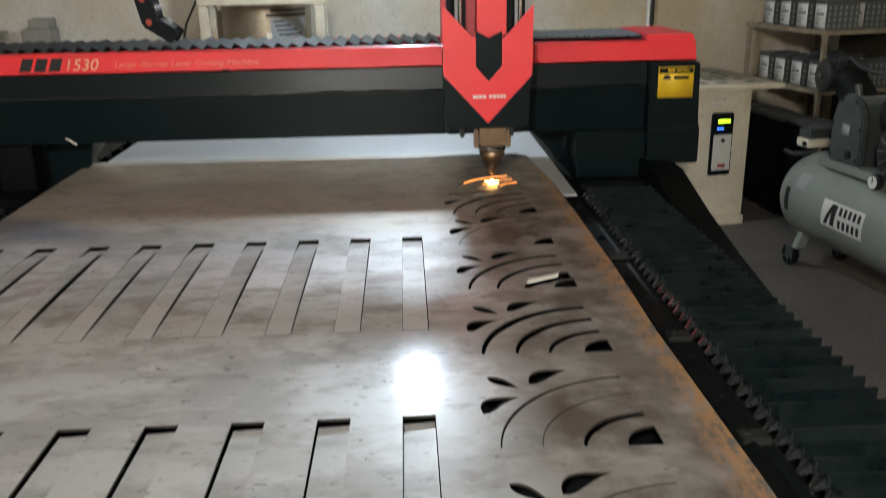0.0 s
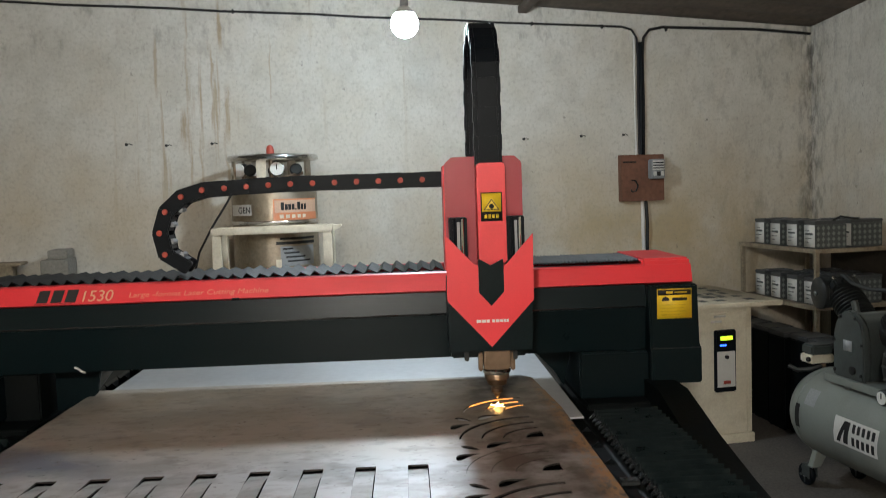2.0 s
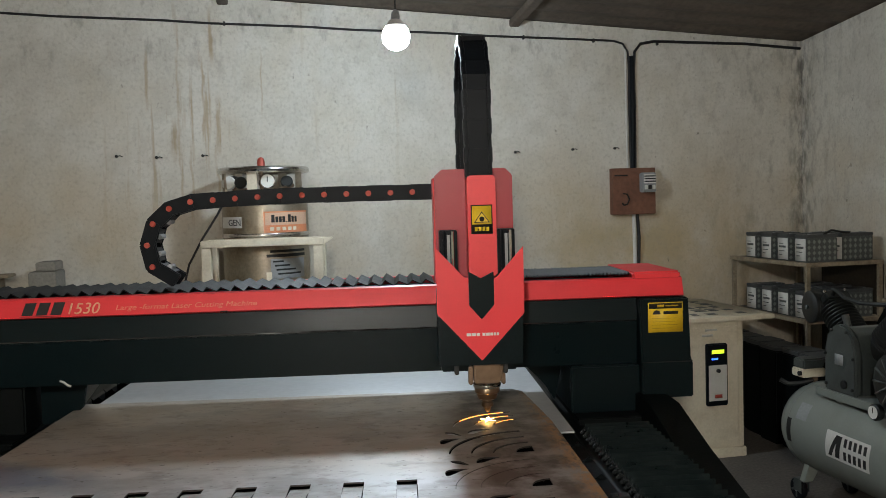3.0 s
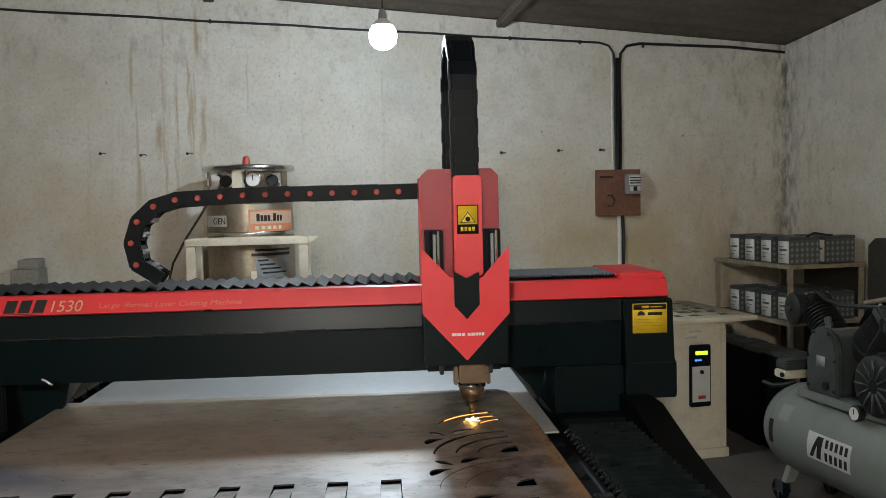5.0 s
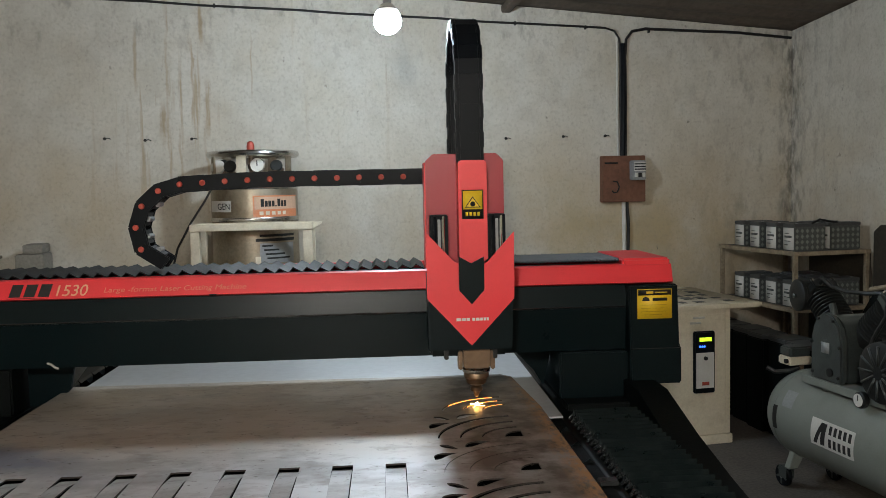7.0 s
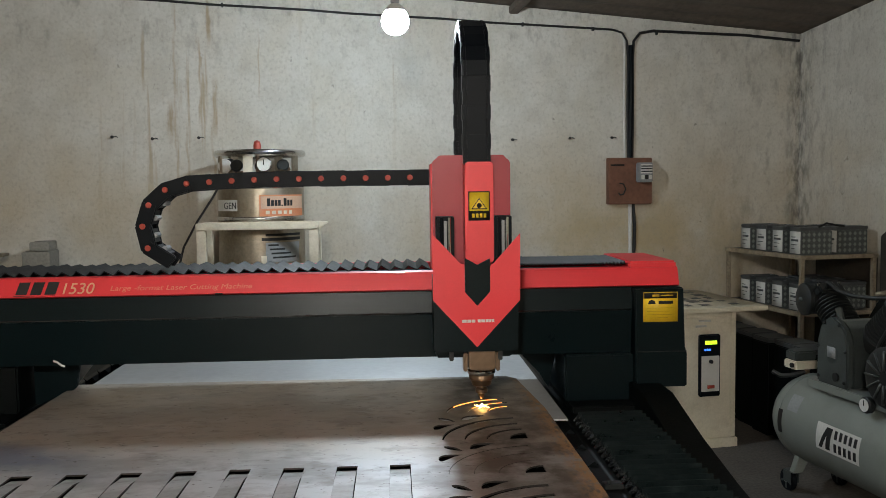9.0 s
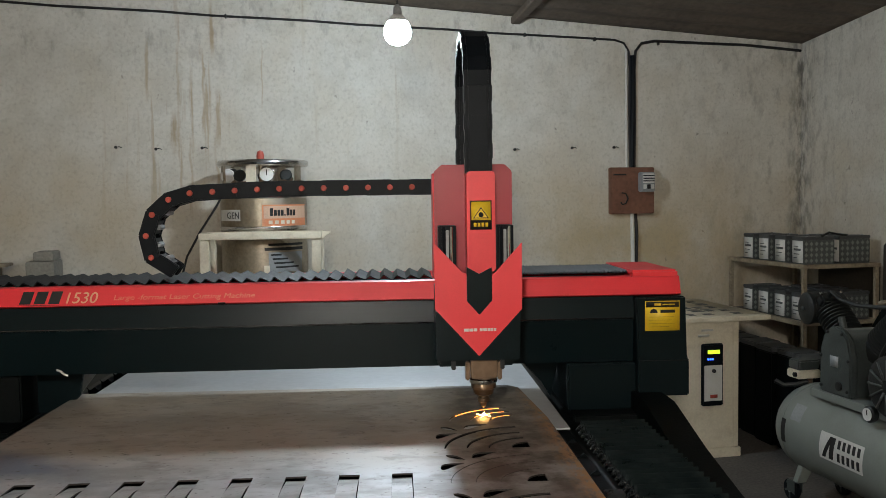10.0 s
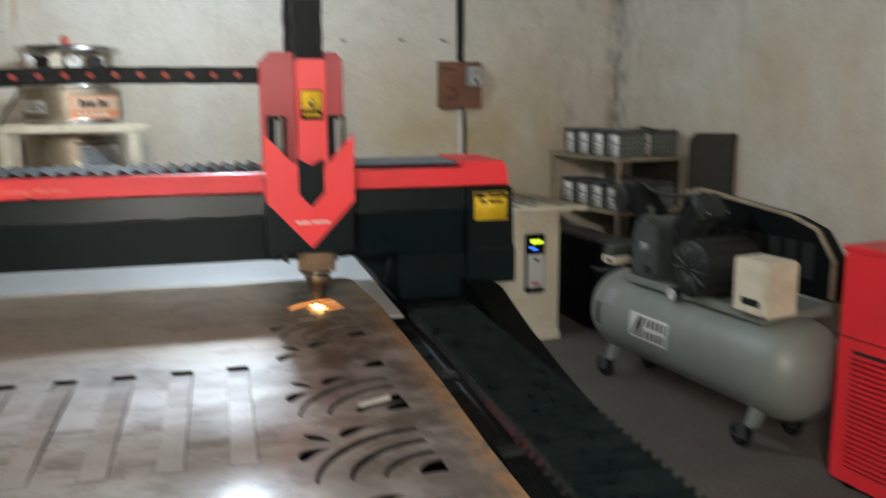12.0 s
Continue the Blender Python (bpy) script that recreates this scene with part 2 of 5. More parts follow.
DARKRED = material("darker_red", (0.33, 0.009, 0.022), 0.42, 0, 300, 0.04, (0.25, 0.009, 0.018), 0.35, 4, 0.05, coat=0.1)
BLACK = material("black_paint", (0.0030, 0.0080, 0.0096), 0.32, 0, 200, 0.15, (0.007, 0.010, 0.011), 0.4, 4, 0.06, spec=0.13)
HULL = material("dark_hull_paint", (0.0032, 0.0046, 0.0048), 0.5, 0, 120, 0.2, (0.007, 0.0075, 0.0075), 0.5, 6, 0.1, spec=0.10)
PLASTIC = material("black_plastic", (0.0045, 0.0062, 0.0085), 0.45, 0, 150, 0.1, (0.009, 0.010, 0.012), 0.4, 9, 0.06, spec=0.10)
RUBBER = material("bellows_cloth", (0.0045, 0.008, 0.0085), 0.30, 0, 250, 0.2, (0.022, 0.030, 0.030), 0.6, 18, 0.10, spec=0.35)
PINRED = material("red_plastic", (0.42, 0.06, 0.035), 0.5, 0, 200, 0.1, None, 0.3, 20, 0)
TOPCLOTH = material("dull_bellows_cloth", (0.010, 0.012, 0.013), 0.5, 0, 250, 0.2, (0.030, 0.031, 0.031), 0.4, 14, 0.12, spec=0.14)
GREYPL = material("grey_plastic", (0.27, 0.28, 0.285), 0.5, 0, 100, 0.1, None, 0.4, 12, 0.05)
CHROME = material("bright_steel", (0.62, 0.61, 0.59), 0.22, 1, 90, 0.08, (0.4, 0.39, 0.37), 0.4, 6, 0.04)
ZINC = material("clean_zinc_sheet", (0.50, 0.51, 0.52), 0.5, 0.45, 40, 0.05, (0.6, 0.61, 0.62), 0.4, 3, 0.04)
STAINLESS = material("stainless_steel", (0.33, 0.285, 0.22), 0.42, 0.85, 60, 0.12, (0.20, 0.14, 0.08), 0.8, 7, 0.10)
BRASS = material("bronze_block", (0.20, 0.135, 0.09), 0.38, 0.9, 80, 0.15, (0.12, 0.08, 0.05), 0.6, 20, 0.1)
CREAM = material("cream_paint", (0.68, 0.62, 0.49), 0.6, 0, 90, 0.06, (0.36, 0.27, 0.16), 0.6, 5, 0.12)
DARKBOARD = material("dark_board", (0.034, 0.028, 0.020), 0.75, 0, 45, 0.2, (0.055, 0.042, 0.028), 0.5, 5, 0.2)
WOOD = material("board_wood", (0.17, 0.075, 0.045), 0.7, 0, 40, 0.2, (0.10, 0.045, 0.03), 0.6, 5, 0.25)
TANK = material("grey_green_enamel", (0.205, 0.225, 0.205), 0.42, 0, 180, 0.06, (0.14, 0.145, 0.125), 0.5, 3, 0.05, coat=0.2)
CAST = material("cast_iron_paint", (0.055, 0.066, 0.064), 0.38, 0.1, 150, 0.15, (0.03, 0.03, 0.03), 0.6, 8, 0.15, coat=0.4)
DARKIRON = material("dark_iron", (0.012, 0.014, 0.014), 0.5, 0.2, 120, 0.2, (0.03, 0.027, 0.023), 0.6, 9, 0.15)
WHITE = material("white_label", (0.62, 0.61, 0.58), 0.55, 0, 120, 0.04, (0.5, 0.48, 0.42), 0.4, 12, 0.02)
YELLOW = material("yellow_label", (0.75, 0.50, 0.02), 0.5, 0, 150, 0.05, (0.6, 0.40, 0.03), 0.4, 14, 0.02)
PALELABEL = material("faded_orange_label", (0.60, 0.39, 0.27), 0.55, 0, 120, 0.08, (0.5, 0.36, 0.28), 0.5, 12, 0.02)
ORANGE = material("orange_label", (0.62, 0.22, 0.10), 0.55, 0, 120, 0.08, (0.5, 0.3, 0.2), 0.5, 12, 0.02)
OCHRE = material("faint_brown_print", (0.42, 0.27, 0.02), 0.5, 0, 150, 0.05, None, 0.2, 20, 0)
BURNT = material("burnt_cut_face", (0.035, 0.030, 0.027), 0.6, 0.3, 120, 0.2, (0.07, 0.05, 0.035), 0.5, 40, 0.1)
INK = material("black_ink", (0.006, 0.006, 0.006), 0.6, 0, 200, 0.05, None, 0.2, 20, 0)
FAINTINK = material("worn_gold_ink", (0.74, 0.22, 0.13), 0.5, 0, 200, 0.05, None, 0.2, 20, 0)
GOLDINK = material("pale_gold_ink", (0.72, 0.42, 0.24), 0.5, 0, 200, 0.05, None, 0.2, 20, 0)
BATTERY = material("battery_case", (0.075, 0.083, 0.080), 0.5, 0, 90, 0.2, (0.07, 0.07, 0.068), 0.5, 20, 0.1)
BATTOP = material("battery_lid", (0.06, 0.063, 0.065), 0.5, 0, 90, 0.15, (0.1, 0.1, 0.09), 0.4, 14, 0.05)
RUSTYIRON = material("rusty_angle_iron", (0.30, 0.245, 0.17), 0.75, 0.1, 60, 0.2, (0.13, 0.085, 0.05), 0.7, 9, 0.2)
BLOCK = material("grey_block", (0.27, 0.255, 0.225), 0.9, 0, 70, 0.15, (0.18, 0.17, 0.14), 0.5, 6, 0.4)
PAPER = material("printed_top", (0.58, 0.53, 0.42), 0.55, 0, 60, 0.08, (0.4, 0.36, 0.28), 0.5, 6, 0.05)
BULB = material("lit_bulb", (1, 1, 1), 0.4, emit=(0.74, 0.88, 1.0), strength=335)
FILLBULB = material("fill_bulb", (1, 1, 1), 0.4, emit=(1.0, 0.958, 0.875), strength=1390)
SPARK = material("molten_spark", (1, 0.6, 0.2), 0.5, emit=(1.0, 0.55, 0.16), strength=25)
HOTEDGE = material("hot_cut_edge", (0.5, 0.2, 0.05), 0.5, emit=(1.0, 0.34, 0.07), strength=1.9)
LCD = material("lit_display", (0.3, 0.5, 0.02), 0.3, emit=(0.55, 0.85, 0.03), strength=1.2)
LEDBLUE = material("blue_indicator", (0.02, 0.08, 0.6), 0.3, emit=(0.03, 0.13, 1.0), strength=3)
GLASS = material("gauge_face", (0.7, 0.7, 0.66), 0.25, 0, 80, 0.05, None, 0.2, 20, 0)


# ---- mesh helpers ----
def box(bm, x0, x1, y0, y1, z0, z1, bev=0.0):
    v = [bm.verts.new(p) for p in ((x0, y0, z0), (x1, y0, z0), (x1, y1, z0), (x0, y1, z0), (x0, y0, z1), (x1, y0, z1), (x1, y1, z1), (x0, y1, z1))]
    fs = [bm.faces.new([v[i] for i in q]) for q in ((3, 2, 1, 0), (4, 5, 6, 7), (0, 1, 5, 4), (1, 2, 6, 5), (2, 3, 7, 6), (3, 0, 4, 7))]
    if bev:
        es = list({e for f in fs for e in f.edges})
        bmesh.ops.bevel(bm, geom=es, offset=bev, segments=2, affect="EDGES", clamp_overlap=True)
    return bm


def prism(bm, pts, depth, m, bev=0.0):
    """Polygon in the local xz plane, from y = 0 to depth, put in place by m."""
    a = [bm.verts.new(m @ Vector((x, 0, z))) for x, z in pts]
    b = [bm.verts.new(m @ Vector((x, depth, z))) for x, z in pts]
    n = len(pts)
    fs = [bm.faces.new(a), bm.faces.new(b[::-1])]
    for i in range(n):
        fs.append(bm.faces.new((a[i], b[i], b[(i + 1) % n], a[(i + 1) % n])))
    bmesh.ops.recalc_face_normals(bm, faces=fs)
    if bev:
        bmesh.ops.bevel(bm, geom=list({e for f in fs for e in f.edges}), offset=bev, segments=2, affect="EDGES", clamp_overlap=True)
    return bm


def rod(bm, p, q, r, seg=12, r2=None):
    p, q = Vector(p), Vector(q)
    m = Matrix.Translation((p + q) / 2) @ (q - p).to_track_quat("Z", "Y").to_matrix().to_4x4()
    bmesh.ops.create_cone(bm, cap_ends=True, segments=seg, radius1=r, radius2=r if r2 is None else r2, depth=(q - p).length, matrix=m)
    return bm


def sweep(bm, pts, r, seg=8):
    """A round cable or bent bar along points."""
    pts = [Vector(p) for p in pts]
    rings = []
    for i, p in enumerate(pts):
        t = (pts[min(i + 1, len(pts) - 1)] - pts[max(i - 1, 0)]).normalized()
        q = t.to_track_quat("Z", "Y")
        rings.append([bm.verts.new(p + q @ Vector((r * math.cos(k * math.tau / seg), r * math.sin(k * math.tau / seg), 0))) for k in range(seg)])
    for a, b in zip(rings, rings[1:]):
        s = min(range(seg), key=lambda s: sum((a[k].co - b[(k + s) % seg].co).length for k in range(seg)))
        for k in range(seg):
            bm.faces.new((a[k], a[(k + 1) % seg], b[(k + 1 + s) % seg], b[(k + s) % seg]))
    bm.faces.new(rings[0][::-1])
    bm.faces.new(rings[-1])
    bmesh.ops.recalc_face_normals(bm, faces=bm.faces[:])
    return bm


def lathe(bm, profile, m, seg=32):
    """Radius and height pairs turned round the local z axis."""
    rings = [[bm.verts.new(m @ Vector((r * math.cos(k * math.tau / seg), r * math.sin(k * math.tau / seg), z))) for k in range(seg)] for r, z in profile]
    fs = []
    for a, b in zip(rings, rings[1:]):
        for k in range(seg):
            fs.append(bm.faces.new((a[k], a[(k + 1) % seg], b[(k + 1) % seg], b[k])))
    fs.append(bm.faces.new(rings[0][::-1]))
    fs.append(bm.faces.new(rings[-1]))
    bmesh.ops.recalc_face_normals(bm, faces=fs)
    return bm


def mesh_of(name, bm, mat, smooth=None):
    me = bpy.data.meshes.new(name)
    if smooth is not None:
        for f in bm.faces:
            f.smooth = True
        for e in bm.edges:
            e.smooth = len(e.link_faces) == 2 and e.calc_face_angle(0) < radians(smooth)
    bm.to_mesh(me)
    bm.free()
    me.materials.append(mat)
    return me


def part(name, bm, mat, parent, label="", smooth=35):
    ob = new(name, mesh_of(name, bm, mat, smooth))
    ob.parent = parent
    return tagged(ob, label)


def thing(name, label, category, m=Matrix(), group=""):
    ob = new(name)
    ob.empty_display_size = 0.1
    ob.matrix_basis = m
    return tagged(ob, label, category, group)


def setting(name, bm, mat, m=Matrix(), smooth=None, label=""):
    ob = new(name, mesh_of(name, bm, mat, smooth))
    ob.matrix_basis = m
    return tagged(ob, label, kind="structure")


def B():
    return bmesh.new()


def lettering(name, words, mat, parent, m, size, shear=0.0, width=None, label=""):
    c = bpy.data.curves.new(name, "FONT")
    c.body, c.size, c.shear, c.extrude = words, size, shear, 0.0006
    tmp = new(name + "_draft", c)
    me = bpy.data.meshes.new_from_object(tmp.evaluated_get(bpy.context.evaluated_depsgraph_get()))
    bpy.data.objects.remove(tmp)
    bpy.data.curves.remove(c)
    if width:
        xs = [v.co.x for v in me.vertices]
        k = width / (max(xs) - min(xs))
        for v in me.vertices:
            v.co.x *= k
    me.materials.append(mat)
    ob = new(name, me)
    ob.parent = parent
    ob.matrix_basis = m
    return tagged(ob, label)


# ---- the room ----
A0, A1, D0, D1 = -3.6, 3.857, -3.6, 5.6


def roof_z(a, d):
    return 2.602 + 0.060 * (A1 - a) + 0.100 * (D1 - d)


def wall_between(name, a0, d0, a1, d1, hole=None):
    """A wall slab 0.2 m thick behind the line from (a0, d0) to (a1, d1), up under the roof."""
    bm = B()
    p, q = Vector((a0, d0, 0)), Vector((a1, d1, 0))
    u = (q - p).normalized()
    out = Vector((-u.y, u.x, 0)) * 0.2
    spans = [(0, 0, 1, 1)] if hole is None else [(0, 0, hole[0], 1), (hole[1], 0, 1, 1), (hole[0], hole[2], hole[1], 1)]
    for s0, z0, s1, _ in spans:
        a, b = p.lerp(q, s0), p.lerp(q, s1)
        zt = [roof_z(v.x, v.y) + 0.012 for v in (a, b)]
        v = [bm.verts.new(c) for c in (a + Vector((0, 0, z0)), b + Vector((0, 0, z0)), b + Vector((0, 0, zt[1])), a + Vector((0, 0, zt[0])))]
        w = [bm.verts.new(x.co + out) for x in v]
        fs = [bm.faces.new(v), bm.faces.new(w[::-1])] + [bm.faces.new((v[i], w[i], w[(i + 1) % 4], v[(i + 1) % 4])) for i in range(4)]
        bmesh.ops.recalc_face_normals(bm, faces=fs)
    return setting(name, bm, PLASTER, ROOM)


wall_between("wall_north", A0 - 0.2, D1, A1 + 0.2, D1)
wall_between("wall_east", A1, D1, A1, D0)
# the opening in this unseen wall is assumed, made for the fill lamp
wall_between("wall_south", A1 + 0.2, D0, A0 - 0.2, D0, (0.40, 0.76, 2.15))
wall_between("wall_west", A0, D0, A0, D1)
setting("floor", box(B(), A0 - 0.4, A1 + 0.4, D0 - 2.0, D1 + 0.4, -0.15, 0), CONCRETE, ROOM)


def ceiling():
    bm = B()
    n = 260
    rows = []
    for i in range(n + 1):
        d = D0 - 0.3 + (D1 - D0 + 0.6) * i / n
        wave = 0.010 * math.cos(math.tau * d / 0.21)
        rows.append([bm.verts.new((a, d, roof_z(a, d) + 0.022 + wave)) for a in (A0 - 0.3, A1 + 0.3)])
    for r, s in zip(rows, rows[1:]):
        bm.faces.new((r[0], s[0], s[1], r[1]))
    g = bmesh.ops.extrude_face_region(bm, geom=bm.faces[:])
    bmesh.ops.translate(bm, verts=[v for v in g["geom"] if isinstance(v, bmesh.types.BMVert)], vec=(0, 0, 0.02))
    bmesh.ops.recalc_face_normals(bm, faces=bm.faces[:])
    setting("ceiling", bm, ROOF, ROOM, 60)


ceiling()


def rafter(a):
    bm = B()
    v = []
    for d in (D0, D1):
        z = roof_z(a, d)
        v.append([bm.verts.new((a + x, d, z + y)) for x, y in ((-0.035, 0.004), (0.035, 0.004), (0.035, -0.030), (0.027, -0.038), (-0.027, -0.038), (-0.035, -0.030))])
    for k in range(6):
        bm.faces.new((v[0][k], v[0][(k + 1) % 6], v[1][(k + 1) % 6], v[1][k]))
    bm.faces.new(v[0][::-1])
    bm.faces.new(v[1])
    bmesh.ops.recalc_face_normals(bm, faces=bm.faces[:])
    setting("rafter", bm, ROOF, ROOM, label="dark timber rafter under the roof sheets")


for a in (-2.1, -0.2, 1.70):
    rafter(a)


# ---- hanging bulb, and an added one out of view ----
def hanging_bulb(x, y, z, glow):
    t = thing("hanging_bulb", "lit white bulb on a thin roof cord, the southern one added", "lamp", pose(x, y, z))
    a, d = (ROOM.inverted() @ Vector((x, y, 0))).to_2d()
    top = roof_z(a, d) - z + 0.012
    part("bulb", lathe(B(), [(0.048, 0.044), (0.060, 0.024), (0.066, -0.002), (0.060, -0.032), (0.040, -0.056), (0.018, -0.065), (0.004, -0.067)], Matrix()), glow, t, "glowing white dome", 60)
    part("body", lathe(B(), [(0.020, 0.078), (0.030, 0.072), (0.042, 0.058), (0.049, 0.0445)], Matrix(), 28), WHITE, t, "white plastic bulb body", 60)
    part("socket", lathe(B(), [(0.019, 0.0785), (0.021, 0.086), (0.019, 0.11), (0.008, 0.125)], Matrix(), 20), GREYPL, t)
    part("cord", sweep(B(), [(0, 0, 0.12), (0.003, 0.002, top * 0.6), (0, 0, top)], 0.0035, 6), INK, t)


hanging_bulb(0.015, 4.12, 2.325, BULB)
# second bulb, added out of view behind the camera to brighten the front faces
hanging_bulb(-0.35, -1.15, 2.42, FILLBULB)


# ---- the sheet being cut ----
SX0, SX1, SY0, SY1 = -1.062, 0.418, -0.15, 2.84
TOP = 0.900
CX = 0.322                                     # right end of all arcs


def ring_slot(cx, cy, rx, ry, w, a0=3, a1=88, n=16):
    """A quarter arc with a square end that runs out thin at the other."""
    out, inn = [], []
    for i in range(n + 1):
        u = i / n
        a = radians(90 + a0 + (a1 - a0) * u)
        k = w * (1 if u < 0.6 else 1 - 0.7 * (u - 0.6) / 0.4)
        out.append((cx + rx * math.cos(a), cy + ry * math.sin(a)))
        inn.append((cx + (rx - k) * math.cos(a), cy + (ry - k) * math.sin(a)))
    return out + inn[::-1]


def leaf(p, q, fat, bend=0.0, n=9):
    p, q = Vector(p), Vector(q)
    u = q - p
    s = Vector((-u.y, u.x)).normalized()
    up, down = [], []
    for i in range(n + 1):
        t = i / n
        c = p + u * t + s * bend * math.sin(math.pi * t)
        w = fat * math.sin(math.pi * t ** 0.7)
        up.append(c + s * w)
        down.append(c - s * w)
    return [tuple(v) for v in up + down[-2:0:-1]]


def motif(base, wide, partial=False):
    """One fan of arcs with its leaves; wide: the waste has fallen out of the cuts."""
    loops = []
    for (rx, ry), w in zip(((0.217, 0.200), (0.161, 0.142), (0.106, 0.088)), wide):
        loops.append(ring_slot(CX, base, rx, ry, w))
    if not partial:
        loops.append([(CX, base)] + [(CX - 0.047 * math.sin(radians(a)), base + 0.048 * math.cos(radians(a))) for a in range(0, 91, 10)])
        loops.append(leaf((0.168, base + 0.184), (0.236, base + 0.226), 0.0150, 0.012))
        loops.append(leaf((0.106, base + 0.212), (0.150, base + 0.171), 0.0105, 0.0))
        loops.append(leaf((0.090, base + 0.098), (0.147, base + 0.143), 0.0150, 0.014))
    return loops


STRIPS = []
for row, (yn, yf) in enumerate(((1.393, 1.933), (0.552, 1.093))):
    for k in range(9):
        xr = 0.022 - 0.1207 * (8 - k)
        STRIPS.append((row, k, xr - 0.047, xr, yn, yf))


def steel_plate():
    bm = B()
    loops = [[(SX0, SY0), (SX1 - 0.004, SY0), (SX1 + 0.002, 0.9), (SX1 - 0.003, 1.35), (SX1 + 0.003, 1.7), (SX1 - 0.002, 2.4), (SX1 - 0.03, SY1 - 0.05), (SX1 - 0.06, SY1 - 0.01), (SX0, SY1 + 0.02)]]
    loops += [[(x0, y0), (x1, y0), (x1, y1), (x0, y1)] for _, _, x0, x1, y0, y1 in STRIPS]
    thin, fat = (0.003, 0.0022, 0.0022), (0.017, 0.016, 0.014)
    for base, wide, some in ((0.705, thin, False), (0.992, (0.006, 0.0025, 0.013), False), (1.280, fat, False), (1.575, (0.014, 0.014, 0.040), False), (1.850, thin, False), (2.110, (0.014, 0.012, 0.010), False)):
        loops += motif(base, wide, some)
    loops += [ring_slot(CX, 2.375, 0.19, 0.15, 0.013), ring_slot(CX, 2.375, 0.13, 0.105, 0.010), ring_slot(CX, 2.375, 0.075, 0.06, 0.008)]
    for lp in loops:
        v = [bm.verts.new((x, y, TOP)) for x, y in lp]
        for a, b in zip(v, v[1:] + v[:1]):
            bm.edges.new((a, b))
    bmesh.ops.triangle_fill(bm, edges=bm.edges[:], use_beauty=True, use_dissolve=False, normal=(0, 0, 1))
    g = bmesh.ops.extrude_face_region(bm, geom=bm.faces[:])
    bmesh.ops.translate(bm, verts=[v for v in g["geom"] if isinstance(v, bmesh.types.BMVert)], vec=(0, 0, -0.004))
    bmesh.ops.recalc_face_normals(bm, faces=bm.faces[:])
    bm.normal_update()
    for f in bm.faces:
        f.material_index = 0 if abs(f.normal.z) > 0.5 else 1
    t = thing("steel_sheet", "grey steel sheet with rusty margin and cuts on the bed", "metal sheet")
    part("sheet", bm, STEEL, t, smooth=None).data.materials.append(BURNT)


steel_plate()

rng = random.Random(4)


def cut_strip(row, k, x0, x1, y0, y1):
    """A strip cut free: its far end has sunk, and in the far row one long edge stands up a little."""
    w, ln, n = x1 - x0 - 0.003, y1 - y0 - 0.004, 20
    lift = (0.006, 0.007, 0.007, 0.006, 0.006, 0.005, 0.004, 0.0015, 0.0)[k] * rng.uniform(0.85, 1.1)
    drop = rng.uniform(0.008, 0.011)
    bm = B()
    rings = []
    for i in range(n + 1):
        v = i / n
        if row == 0:
            end = 0.009 * max(0, (v - 0.85) / 0.15)
            zl, zr = -end, 1.35 * lift * math.sin(math.pi * min(1, v * 1.04)) ** 0.6 - end
        else:
            zl, zr = -0.012 * (0.4 + 0.6 * v), -drop * (0.4 + 0.6 * v)
        c = ((-w / 2 - 0.001, zl), (w / 2, zr), (w / 2, zr - 0.0038), (-w / 2 - 0.001, zl - 0.0038))
        rings.append([bm.verts.new((x, ln * v, z - 0.0004)) for x, z in c])
    for p, q in zip(rings, rings[1:]):
        for j in range(4):
            bm.faces.new((p[j], p[(j + 1) % 4], q[(j + 1) % 4], q[j]))
    bm.faces.new(rings[0][::-1])
    bm.faces.new(rings[-1])
    bmesh.ops.recalc_face_normals(bm, faces=bm.faces[:])
    t = thing("cut_strip", "bright steel strip cut loose, sunk in its slot", "metal strip", pose((x0 + x1) / 2, y0 + 0.002, TOP, 0, 0, rng.uniform(-0.15, 0.15)), "cut strips in the sheet")
    bm.normal_update()
    for f in bm.faces:
        f.material_index = 0 if abs(f.normal.z) > 0.5 else 1
    part("plate", bm, STEEL, t, smooth=None).data.materials.append(BURNT)


for strip in STRIPS:
    cut_strip(*strip)

under = thing("spare_sheet", "clean pale steel sheet lying under the cut sheet", "metal sheet")
part("sheet", box(B(), -1.02, 0.462, 2.30, 3.75, 0.8885, 0.8935, 0.001), ZINC, under)
scrap = thing("paper_scrap", "crumpled white paper scrap under the cut arcs", "paper")
bm = B()
bmesh.ops.create_grid(bm, x_segments=6, y_segments=6, size=1)
for v in bm.verts:
    x, y = v.co.x, v.co.y
    v.co = (0.262 + 0.034 * x + 0.004 * y, 1.634 + 0.014 * y + 0.016 * x, 0.899 + 0.004 * (1 - y * y) + 0.003 * noise.noise(Vector((x * 2, y * 2, 3))))
part("sheet", bm, WHITE, scrap, smooth=60)

# ---- the bed of the cutting machine ----
bed = thing("cutting_bed", "black flat-bed of the laser cutting machine with ribbed rail covers", "machine")
part("side_panel", prism(B(), [(-0.3, 0.0), (3.6, 0.0), (3.6, 0.72), (2.85, 0.72), (2.8, 0.91), (2.5, 0.91), (2.24, 0.846), (2.0, 0.802), (1.76, 0.768), (1.3, 0.742), (-0.3, 0.72)], 0.09, Matrix.Translation((0.82, 0, 0)) @ pose(0, 0, 0, 0, 0, 90)), HULL, bed)
part("side_panel", box(B(), -1.46, -1.44, -0.3, 3.6, 0.0, 0.84, 0.004), HULL, bed)
part("inner_side", box(B(), 0.470, 0.490, -0.3, 3.8, 0.0, 0.87), HULL, bed)
